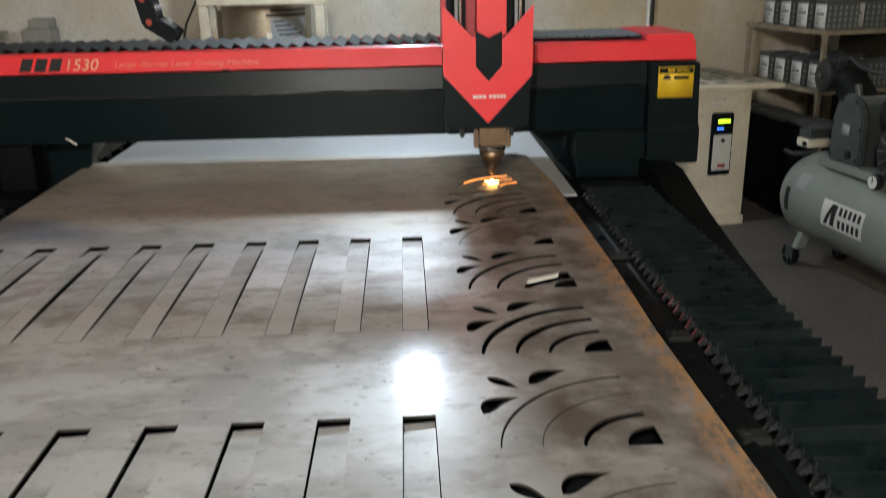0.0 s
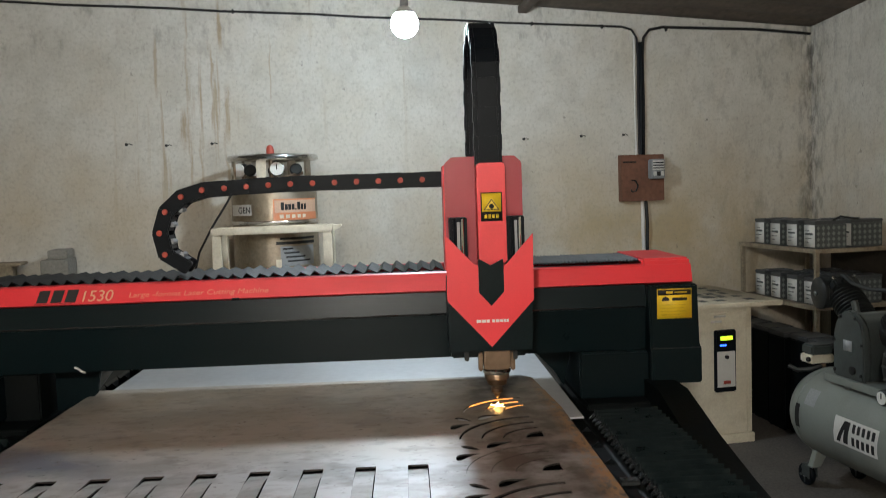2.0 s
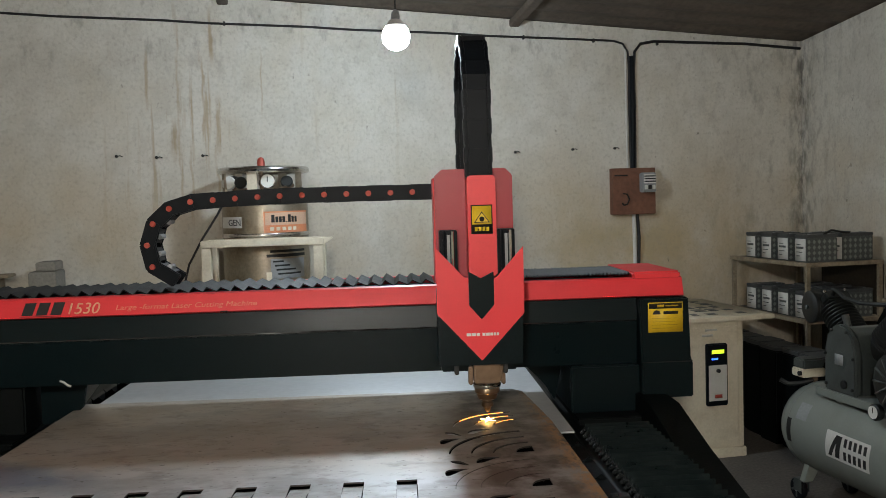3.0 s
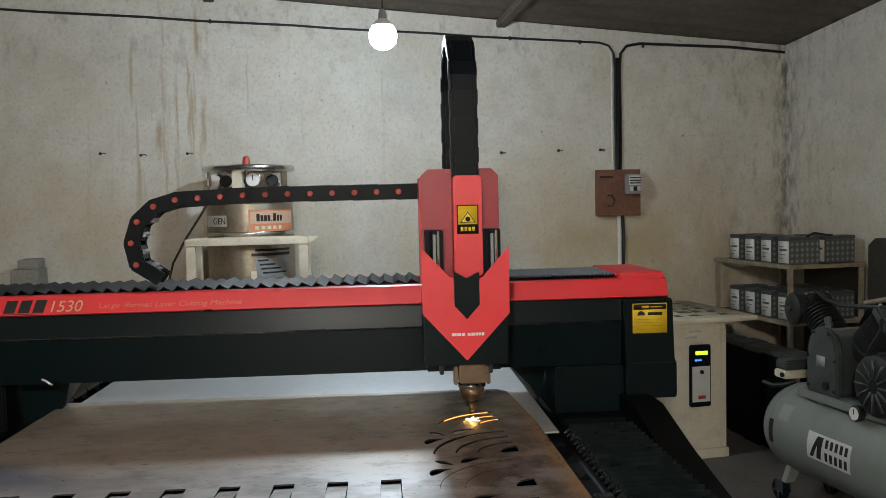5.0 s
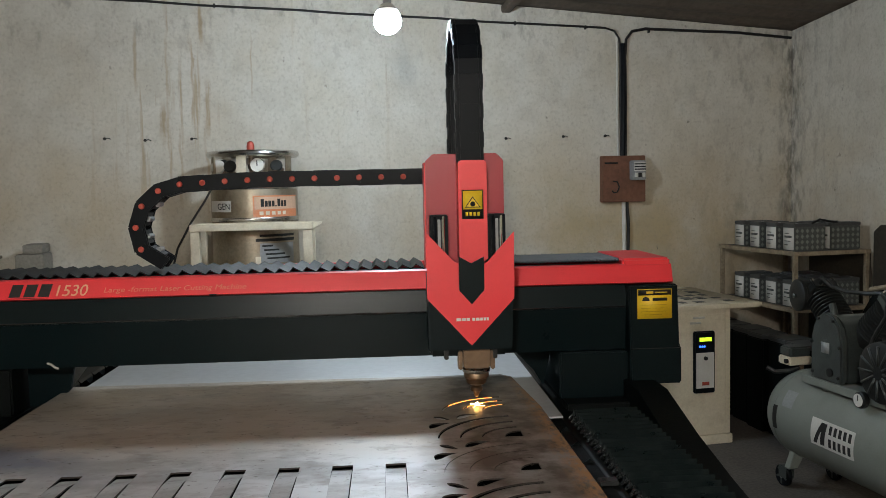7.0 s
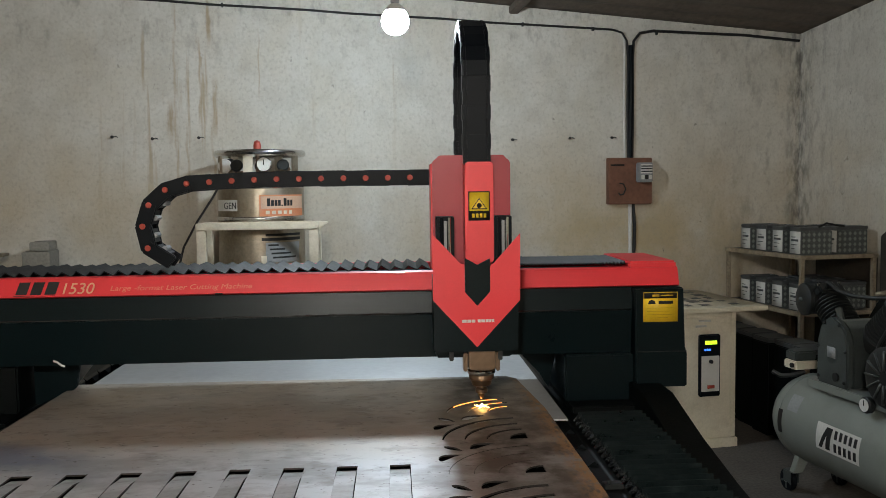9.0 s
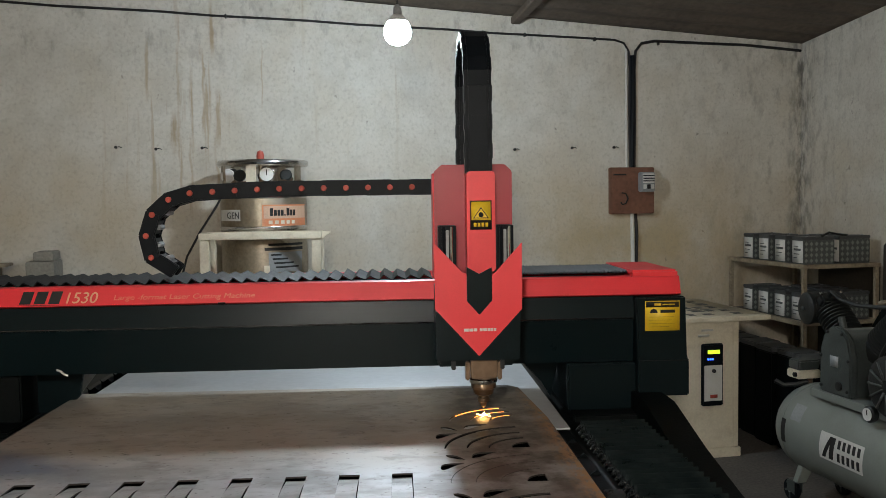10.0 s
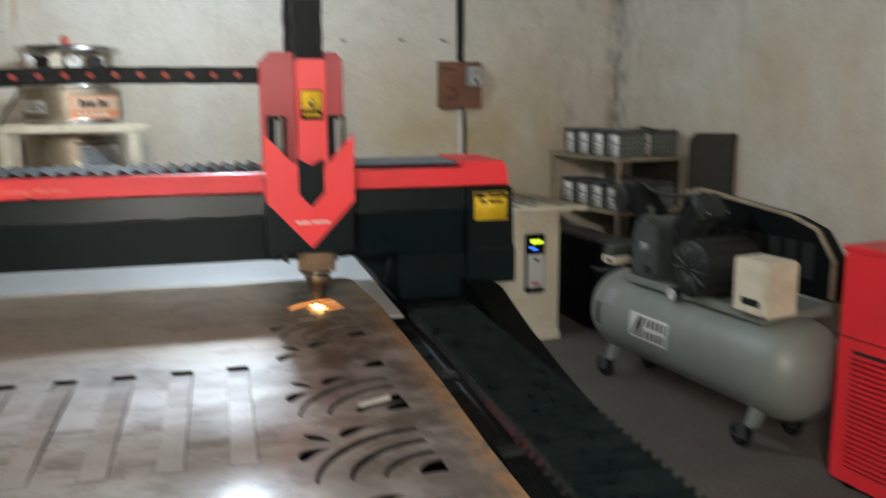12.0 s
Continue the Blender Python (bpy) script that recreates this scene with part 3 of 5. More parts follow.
part("inner_side", box(B(), -1.12, -1.10, -0.3, 3.8, 0.0, 0.87), HULL, bed)
part("scrap_tray", box(B(), -1.099, 0.469, -0.3, 3.8, 0.30, 0.32), HULL, bed)
part("end_panel", box(B(), -1.44, 0.78, 3.8, 3.82, 0.0, 0.86), HULL, bed)
part("end_panel", box(B(), -1.44, 0.78, -0.34, -0.32, 0.0, 0.86), HULL, bed)
for i in range(28):
    y = -0.2 + i * 0.135
    bm = B()
    pts = [(-1.098, 0.80), (0.468, 0.80)]
    for j in range(53):
        x = 0.468 - j * 0.03
        pts += [(x, 0.872), (x - 0.013, 0.884)]
    pts += [(-1.098, 0.872)]
    prism(bm, pts, 0.003, pose(0, y, 0))
    part("slat", bm, HULL, bed, smooth=None)
# dark ledge with clamps beside the sheet
part("ledge", box(B(), 0.440, 0.469, -0.3, 3.6, 0.86, 0.872, 0.001), HULL, bed)
for y in (1.02, 1.36, 1.80):
    bm = box(B(), 0.440, 0.482, y, y + 0.03, 0.873, 0.884, 0.002)
    rod(bm, (0.452, y + 0.012, 0.88), (0.452, y + 0.012, 0.889), 0.005, 8)
    part("clamp", bm, DARKIRON, bed)


def rail_bellows(x0, x1, y0, y1, pitch, z, h):
    """Folded cover over a rail: each fold rises and drops steeply."""
    bm = B()
    n = int((y1 - y0) / pitch)
    prof = []
    for i in range(n):
        y = y0 + i * pitch
        prof += [(y, z - 0.012), (y + pitch * 0.10, z - 0.012), (y + pitch * 0.14, z + h), (y + pitch * 0.2, z + h + 0.001)]
    prof.append((y0 + n * pitch, z - 0.012))
    th = 0.004
    lines = [[bm.verts.new((x, y, zz + o)) for y, zz in prof] for x, o in ((x0, 0), (x1, 0), (x1, -th), (x0, -th))]
    for a, b in zip(lines, lines[1:] + lines[:1]):
        for i in range(len(prof) - 1):
            bm.faces.new((a[i], b[i], b[i + 1], a[i + 1]))
    bmesh.ops.recalc_face_normals(bm, faces=bm.faces[:])
    return bm


def rail_flaps(x, s, y0, y1, pitch, z, h):
    """Pointed lips that hang down along one side of the folded cover."""
    bm = B()
    for i in range(int((y1 - y0) / pitch)):
        y = y0 + i * pitch
        v = [bm.verts.new(p) for p in ((x - s * 0.002, y + 0.002, z + 0.004), (x - s * 0.004, y + pitch * 0.16, z + h), (x - s * 0.002, y + pitch * 0.95, z + 0.004), (x + s * 0.022, y + pitch * 0.5, z - 0.016))]
        w = [bm.verts.new(q.co + Vector((-s * 0.002, 0, -0.001))) for q in v]
        fs = [bm.faces.new(v), bm.faces.new(w[::-1])] + [bm.faces.new((v[k], w[k], w[(k + 1) % 4], v[(k + 1) % 4])) for k in range(4)]
    bmesh.ops.recalc_face_normals(bm, faces=bm.faces[:])
    return bm


LIP = material("glossy_lip", (0.02, 0.022, 0.023), 0.16, 0, 200, 0.1, (0.05, 0.05, 0.05), 0.4, 20, 0.05, coat=0.6)
right_bellows = part("rail_bellows", rail_bellows(0.510, 0.694, -0.25, 2.44, 0.0365, 0.868, 0.021), RUBBER, bed, "ribbed black folding rail cover", None)
lip_mesh = mesh_of("lip", rail_flaps(0.510, -1, -0.25, -0.2130, 0.0365, 0.868, 0.021), LIP)
for i in range(73):
    lip = new("lip", lip_mesh)
    lip.parent, lip.location = right_bellows, (0, i * 0.0365, 0)
part("rail_bellows", rail_bellows(-1.37, -1.125, -0.25, 2.40, 0.0365, 0.868, 0.021), RUBBER, bed, "ribbed black folding rail cover", None)
part("rail_beam", box(B(), 0.50, 0.69, -0.3, 3.6, 0.55, 0.83, 0.004), HULL, bed)
part("rail_beam", box(B(), -1.36, -1.13, -0.3, 3.6, 0.55, 0.83, 0.004), HULL, bed)

# ---- the gantry ----
G = 2.485
AWAY = Matrix.Translation((0, 0, 1.525)) @ Matrix.Scale(1.066, 4) @ Matrix.Translation((0, 0, -1.525))
gantry = thing("gantry", "black and red gantry beam across the cutting bed", "machine", AWAY)
XL = -1.62
part("upper_beam", prism(B(), [(0, 1.168), (0.012, 1.232), (0.20, 1.232), (0.20, 1.168)], 0.693 - XL, Matrix(((0, 1, 0, XL), (1, 0, 0, G), (0, 0, 1, 0), (0, 0, 0, 1)))), BLACK, gantry, smooth=None)
part("lower_beam", prism(B(), [(0.014, 1.036), (0.008, 1.110), (0.004, 1.165), (0.24, 1.165), (0.24, 1.036)], 0.693 - XL, Matrix(((0, 1, 0, XL), (1, 0, 0, G), (0, 0, 1, 0), (0, 0, 0, 1))), 0.002), BLACK, gantry, smooth=None)
part("trim_line", box(B(), XL, 0.69, G - 0.003, G + 0.006, 1.1655, 1.1695), LIP, gantry)


def red_rail():
    bm = B()
    pts = [(0.0, 1.2335), (-0.008, 1.238), (0.010, 1.288), (0.024, 1.292), (0.04, 1.290), (0.04, 1.2335)]
    prism(bm, pts, 0.831 - XL, Matrix(((0, 1, 0, XL), (1, 0, 0, G), (0, 0, 1, 0), (0, 0, 0, 1))))
    return bm


rail = part("red_rail", red_rail(), RED, gantry, "glossy red front rail with printed lettering")
part("red_cap", box(B(), 0.686, 0.829, G + 0.012, G + 0.34, 1.2345, 1.3075, 0.006), RED, gantry, "red end cap")
part("rail_notch", box(B(), -0.52, -0.50, G - 0.011, G - 0.006, 1.2350, 1.2395), INK, gantry)
part("back_rail", box(B(), XL, 0.685, G + 0.303, G + 0.340, 1.236, 1.292, 0.003), RED, gantry)
cover = part("end_cover", prism(B(), [(0.694, 1.2315), (0.840, 1.2315), (0.846, 1.05), (0.852, 1.04), (0.852, 0.936), (0.700, 0.936)], 0.30, pose(0, G - 0.022, 0), 0.004), BLACK, gantry, "black end cover with a yellow warning label", None)
part("cover_seam", box(B(), 0.70, 0.85, G - 0.0235, G - 0.021, 1.041, 1.0435), INK, cover)
part("mounting_block", box(B(), 0.492, 0.699, G + 0.004, G + 0.30, 0.894, 1.034, 0.005), BLACK, gantry)
part("foot_plate", box(B(), 0.50, 0.728, G - 0.06, G + 0.34, 0.872, 0.893, 0.004), HULL, gantry)
part("mounting_block", box(B(), -1.40, -1.10, G + 0.03, G + 0.30, 0.894, 1.034, 0.005), HULL, gantry)
part("foot_plate", box(B(), -1.42, -1.10, G - 0.06, G + 0.34, 0.872, 0.892, 0.004), HULL, gantry)
part("end_cover", box(B(), -1.62, -1.20, G - 0.02, G + 0.28, 0.90, 1.034, 0.006), BLACK, gantry)
part("corner_gusset", prism(B(), [(-1.02, 0.90), (-0.965, 0.95), (-0.95, 1.035), (-1.09, 1.035), (-1.09, 0.90)], 0.012, pose(0, G + 0.12, 0), 0.002), BLACK, gantry)
part("corner_gusset", prism(B(), [(-1.0, 0.93), (-0.945, 1.0), (-0.87, 1.035), (-0.985, 1.035)], 0.006, pose(0, G + 0.20, 0), 0.001), GREYPL, gantry, "grey-green metal gusset")
part("corner_gusset", prism(B(), [(0.47, 0.90), (0.44, 0.95), (0.36, 1.035), (0.50, 1.035)], 0.012, pose(0, G + 0.16, 0), 0.002), BLACK, gantry)
part("cable_end", sweep(B(), [(-0.985, G + 0.004, 1.052), (-0.972, G - 0.004, 1.050), (-0.962, G - 0.006, 1.042), (-0.952, G - 0.004, 1.037)], 0.0030, 6), WHITE, gantry, "loose white cable end")
part("screw", lathe(B(), [(0.004, 0), (0.004, 0.003), (0.002, 0.004)], pose(-1.0, G + 0.011, 1.147, 90, 0, 0), 8), WHITE, gantry)
part("screw", lathe(B(), [(0.004, 0), (0.004, 0.003), (0.002, 0.004)], pose(-0.18, G + 0.018, 1.06, 90, 0, 0), 8), WHITE, gantry)


def top_bellows(x0, x1, pitch, z, h):
    bm = B()
    n = round((x1 - x0) / pitch)
    prof = []
    for i in range(n):
        prof += [(x0 + i * pitch, z + h * 0.1 * math.sin(i * 1.7)), (x0 + (i + (0.34 if pitch > 0.02 else 0.5)) * pitch, z + h * (1 + 0.12 * math.sin(i * 2.3)))]
    prof.append((x1, z))
    lines = [[bm.verts.new((x, y, zz + o)) for x, zz in prof] for y, o in ((G + 0.043, 0), (G + 0.300, 0), (G + 0.300, -0.003), (G + 0.043, -0.003))]
    for a, b in zip(lines, lines[1:] + lines[:1]):
        for i in range(len(prof) - 1):
            bm.faces.new((a[i], b[i], b[i + 1], a[i + 1]))
    bmesh.ops.recalc_face_normals(bm, faces=bm.faces[:])
    return bm


HX = 0.045                                      # the head's place along the beam
part("top_bellows", top_bellows(XL, 0.055 + HX, 0.0400, 1.291, 0.014), TOPCLOTH, gantry, "zigzag black folding cover", None)
part("top_bellows", top_bellows(0.29 + HX, 0.684, 0.0110, 1.299, 0.007), TOPCLOTH, gantry, "closely folded black cover", None)
part("bellows_tray", box(B(), XL, 0.685, G + 0.041, G + 0.302, 1.2325, 1.270), HULL, gantry)

# printing on the red rail
FACE = Matrix.Translation((0, G - 0.0083, 1.2405)) @ pose(0, 0, 0, 90 - 19.8, 0, 0)


def slanted(bm, x0, x1, y0, y1, lean=0.25):
    v = [bm.verts.new(p) for p in ((x0 + lean * y0, y0, 0), (x1 + lean * y0, y0, 0), (x1 + lean * y1, y1, 0), (x0 + lean * y1, y1, 0))]
    bm.faces.new(v)
    return bm


mark = part("maker_mark", slanted(B(), -0.004, 0.1115, 0.0, 0.0015), INK, rail, "thin black underline with heavy slanted shapes", None)
mark.matrix_basis = Matrix.Translation((-1.080, 0, 0)) @ FACE


def slanted_block(bars, extra=()):
    bm = B()
    for q in bars:
        slanted(bm, *q)
    for q in extra:
        bm.faces.new([bm.verts.new((x, y, 0)) for x, y in q])
    part("slanted_block", bm, INK, mark, smooth=None)


for x in (0.0, 0.040, 0.080):
    slanted_block([(x, x + 0.031, 0.004, 0.041)])
lettering("model_number", "1530", GOLDINK, rail, Matrix.Translation((-0.958, 0, 0)) @ FACE @ pose(0, 0.005, 0), 0.046, 0.2, 0.088, "pale gold model number")
lettering("lettering", "Large -format Laser Cutting Machine", FAINTINK, rail, Matrix.Translation((-0.818, 0, 0)) @ FACE @ pose(0, 0.012, 0), 0.021, 0.2, 0.40, "pale gold lettering")


def warning_label(parent, x, y, z, w, h, tri):
    """Yellow label with a black band and illegible lines; the tri kind carries the warning triangle."""
    lab = part("warning_label", box(B(), x, x + w, y - 0.0012, y, z, z + h), INK if tri else YELLOW, parent, "yellow and black warning label")
    b = 0.05 * w
    if tri:
        part("field", box(B(), x + b, x + w - b, y - 0.002, y - 0.0013, z + 0.33 * h, z + h - b), YELLOW, lab)
        cx, z0, s = x + w / 2, z + 0.39 * h, 0.37 * w
        bm = B()
        prism(bm, [(cx - s, z0), (cx + s, z0), (cx, z0 + 1.4 * s)], 0.0006, pose(0, y - 0.0028, 0))
        part("triangle", bm, INK, lab)
        part("triangle_field", prism(B(), [(cx - 0.82 * s, z0 + 0.1 * s), (cx + 0.82 * s, z0 + 0.1 * s), (cx, z0 + 1.22 * s)], 0.0006, pose(0, y - 0.0036, 0)), YELLOW, lab)
        bm = B()
        for i in range(8):
            u = Vector((math.cos(i * math.pi / 8), 0, math.sin(i * math.pi / 8))) * 0.32 * s
            c = Vector((cx, y - 0.004, z0 + 0.45 * s))
            rod(bm, c - u, c + u, 0.0011, 4)
        part("burst", bm, INK, lab)
        for i in range(4):
            part("bar", box(B(), x + (0.16 + 0.18 * i) * w, x + (0.29 + 0.18 * i) * w, y - 0.002, y - 0.0013, z + 0.10 * h, z + 0.24 * h), YELLOW, lab)
    else:
        part("band", box(B(), x + b * 0.5, x + w - b * 0.5, y - 0.002, y - 0.0013, z + 0.79 * h, z + h - b * 0.5), INK, lab)
        part("bar", box(B(), x + 0.26 * w, x + 0.46 * w, y - 0.0028, y - 0.0021, z + 0.84 * h, z + 0.92 * h), YELLOW, lab)
        part("bar", box(B(), x + 0.50 * w, x + 0.86 * w, y - 0.0028, y - 0.0021, z + 0.86 * h, z + 0.90 * h), YELLOW, lab)
        bm = prism(B(), [(x + 0.13 * w, z + 0.60 * h), (x + 0.36 * w, z + 0.60 * h), (x + 0.33 * w, z + 0.70 * h), (x + 0.245 * w, z + 0.75 * h), (x + 0.16 * w, z + 0.70 * h)], 0.0006, pose(0, y - 0.0028, 0))
        part("pictogram", bm, INK, lab)
        part("bar", box(B(), x + 0.44 * w, x + 0.86 * w, y - 0.0026, y - 0.0021, z + 0.60 * h, z + 0.70 * h), INK, lab)
        for i, q in enumerate((0.84, 0.78, 0.86, 0.70)):
            part("bar", box(B(), x + 0.10 * w, x + q * w, y - 0.0026, y - 0.0021, z + (0.46 - 0.11 * i) * h, z + (0.472 - 0.11 * i) * h), OCHRE, lab)


warning_label(cover, 0.719, G - 0.0225, 1.131, 0.103, 0.088, False)

# ---- the cutting head ----
HY = 2.372
head = thing("laser_carriage", "red and black laser cutting head with arrow-shaped front plate", "machine", pose(HX, 0, 0))
# the back plate takes a darker red than the column and front plate
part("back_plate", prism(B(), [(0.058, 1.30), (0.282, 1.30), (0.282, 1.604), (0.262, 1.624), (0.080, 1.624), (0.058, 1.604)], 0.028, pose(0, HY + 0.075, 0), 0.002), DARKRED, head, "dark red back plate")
part("side_plate", box(B(), 0.0535, 0.0575, HY + 0.06, HY + 0.16, 1.30, 1.60, 0.001), RED, head)
part("carriage", box(B(), 0.062, 0.278, HY + 0.035, 2.645, 1.05, 1.27, 0.004), BLACK, head)
col = part("column", prism(B(), [(0.146, 1.325), (0.186, 1.312), (0.226, 1.325), (0.226, 1.596), (0.221, 1.603), (0.151, 1.603), (0.146, 1.596)], 0.066, pose(0, HY + 0.006, 0), 0.003), RED, head, "raised red centre column")
warning_label(col, 0.155, HY + 0.0055, 1.440, 0.060, 0.081, True)
for x in (0.066, 0.228):
    s = part("guide_slot", box(B(), x, x + 0.050, HY + 0.020, HY + 0.0745, 1.27, 1.452, 0.002), PLASTIC, head, "black guide with bright rods")
    for dx in (0.014, 0.036):
        part("rod", rod(B(), (x + dx, HY + 0.016, 1.275), (x + dx, HY + 0.016, 1.449), 0.0045, 10), CHROME if dx > 0.02 else PLASTIC, s)
    part("clip", box(B(), x + 0.021, x + 0.029, HY + 0.014, HY + 0.0195, 1.30, 1.44, 0.001), GREYPL, s)
part("front_plate", prism(B(), [(0.052, 1.222), (0.174, 1.088), (0.295, 1.218), (0.296, 1.404), (0.222, 1.322), (0.212, 1.316), (0.212, 1.243), (0.176, 1.203), (0.141, 1.243), (0.141, 1.320), (0.130, 1.322), (0.054, 1.404)], 0.005, pose(0, HY - 0.016, 0), 0.0012), RED, head, "red arrow-shaped front plate")
part("chevron", prism(B(), [(0.1415, 1.243), (0.176, 1.2035), (0.2115, 1.243), (0.2115, 1.336), (0.176, 1.318), (0.1415, 1.338)], 0.006, pose(0, HY - 0.015, 0), 0.001), BLACK, head, "black chevron insert")
part("lower_cover", prism(B(), [(0.054, 1.075), (0.288, 1.075), (0.292, 1.21), (0.175, 1.30), (0.055, 1.215)], 0.045, pose(0, HY - 0.010, 0), 0.002), BLACK, head)
bm = B()
for x0, x1 in ((0.132, 0.145), (0.147, 0.158), (0.160, 0.169), (0.176, 0.184), (0.186, 0.196), (0.198, 0.206), (0.208, 0.214), (0.216, 0.222)):
    box(bm, x0, x1, HY - 0.0172, HY - 0.0161, 1.158, 1.166)
part("maker_mark", bm, WHITE, head, "small white printed mark", None)
for x in (0.098, 0.236):
    part("bracket", box(B(), x, x + 0.012, HY + 0.01, HY + 0.05, 1.045, 1.0745, 0.002), DARKIRON, head)
NX, NY = 0.190, 2.412
noz = part("cutting_torch", box(B(), 0.152, 0.228, NY - 0.03, NY + 0.03, 1.018, 1.074, 0.004), BRASS, head, "brown stained metal torch body")
part("flange", lathe(B(), [(0.038, 0), (0.040, 0.004), (0.040, 0.010), (0.036, 0.014)], pose(NX, NY, 1.003), 28), CHROME, noz)
part("collar", lathe(B(), [(0.020, -0.036), (0.027, -0.032), (0.031, -0.018), (0.036, -0.014), (0.036, -0.004), (0.034, 0)], pose(NX, NY, 1.003), 28), BRASS, noz)
part("tip", lathe(B(), [(0.003, -0.074), (0.007, -0.069), (0.010, -0.058), (0.017, -0.055), (0.018, -0.044), (0.014, -0.042), (0.014, -0.0365)], pose(NX, NY, 1.003), 24), BRASS, noz, "copper nozzle tip")
for s in (-1, 1):
    part("clamp", box(B(), NX + s * 0.046 - 0.006, NX + s * 0.046 + 0.006, NY - 0.02, NY + 0.02, 1.012, 1.066, 0.003), BRASS, noz)

spark = thing("cutting_spark", "glowing orange cutting spark on the sheet under the nozzle", "spark")
bm = B()
bmesh.ops.create_icosphere(bm, subdivisions=2, radius=0.005, matrix=pose(NX + HX, NY, 0.9095))
for i in range(9):
    a = i * 0.7
    rod(bm, (NX + HX, NY, 0.906), (NX + HX + 0.022 * math.cos(a), NY + 0.015 * math.sin(a), 0.903 + 0.005 * (i % 3)), 0.0012, 5, 0.0002)
part("glow", bm, SPARK, spark)
for (rx, ry) in ((0.184, 0.144), (0.125, 0.100), (0.071, 0.056)):
    bm = B()
    sweep(bm, [(CX + rx * math.cos(radians(a)), 2.375 + ry * math.sin(radians(a)), 0.8975) for a in range(100, 156, 6)], 0.0030, 6)
    part("hot_edge", bm, HOTEDGE, spark, "red-hot edge in the fresh cut")


# ---- cable chains ----
def chain(name, label, path, side, thick, wide, pins):
    """Links along a flat path of (point, direction); side is the way across the chain."""
    t = thing(name, label, "cable chain")
    side = Vector(side)
    for i, (p, q) in enumerate(zip(path, path[1:])):
        p, q = Vector(p), Vector(q)
        u = (q - p).normalized()
        up = side.cross(u)
        m = Matrix((u, side, up)).transposed().to_4x4()
        m.translation = (p + q) / 2
        ln = (q - p).length / 2
        bm = B()
        e = 0.004 if i % 2 else 0.0
        for s in (-1, 1):
            y0 = s * (wide / 2 - 0.006)
            box(bm, -ln * 1.22, ln * 1.22, y0 - 0.006 + s * e * 0.5, y0 + 0.006 + s * e * 0.5, -thick / 2 + 0.001 * (i % 2), thick / 2 - 0.001 * (i % 2), 0.003)
        for z in (-1, 1):
            k = 0.62 if pins else 1.08
            o = 0.0015 * (i % 2)
            box(bm, -ln * k, ln * k, -wide / 2 + 0.011, wide / 2 - 0.011, z * (thick / 2 - 0.005 - o) - 0.004, z * (thick / 2 - 0.005 - o) + 0.004)
        for v in bm.verts:
            v.co = m @ v.co
        link = part("link", bm, PLASTIC, t, smooth=None)
        if pins:
            c = m @ Vector((-ln, -wide / 2 - 0.004 - e * 0.5, 0))
            part("pin", lathe(B(), [(0.0085, 0), (0.0085, 0.002), (0.006, 0.0045)], Matrix.Translation(c) @ (-side).to_track_quat("Z", "Y").to_matrix().to_4x4(), 14), PINRED, link, "red round pin")
            if i > 11:
                part("crossbar", rod(B(), m @ Vector((0, -wide / 2 + 0.014, -thick / 2 + 0.001)), m @ Vector((0, wide / 2 - 0.014, -thick / 2 + 0.001)), 0.008, 8), GREYPL, link, "grey crossbar")
    return t


P = 0.0635
zc, yc = 1.563, G + 0.045
path = [(0.06 + HX - i * P, yc, zc - 0.0012 * max(0, i - 7) ** 1.5) for i in range(12)]
x, z, ang = path[-1][0], path[-1][2], 180.0
for da in (16, 26, 30, 30, 26, 24, 20):
    ang += da
    x, z = x + P * math.cos(radians(ang)), z + P * math.sin(radians(ang))
    path.append((x, yc, z))
path = [p for p in path if p[2] > 1.325]
path.append((path[-1][0] + P * 0.85, yc + 0.02, 1.330))
over = chain("cable_chain", "black cable chain with red pins looping over the gantry top", path, (0, 1, 0), 0.046, 0.075, True)
over.matrix_basis = AWAY

P2 = 0.040
cxr, r = 0.182 + HX, 0.165
yf, yb, zt = HY + 0.035, HY + 0.035 + 2 * r, 1.85
path = [(cxr, yf, 1.60 + i * P2) for i in range(int((zt - 1.60) / P2) + 1)]
z0 = path[-1][2]
for i in range(1, 14):
    a = math.pi * i / 13
    path.append((cxr, yf + r - r * math.cos(a), z0 + r * math.sin(a)))
for i in range(1, int((z0 - 1.32) / P2) + 1):
    path.append((cxr, yb, z0 - i * P2))
chain("cable_chain", "black cable chain standing up in a tall loop behind the head", path, (-1, 0, 0), 0.036, 0.076, False)


# ---- along the back wall (room coordinates: a along the wall, d towards it) ----
def room_thing(name, label, category, a=0, d=0, z=0, turn=0, group=""):
    return thing(name, label, category, ROOM @ pose(a, d, z, 0, 0, turn), group)


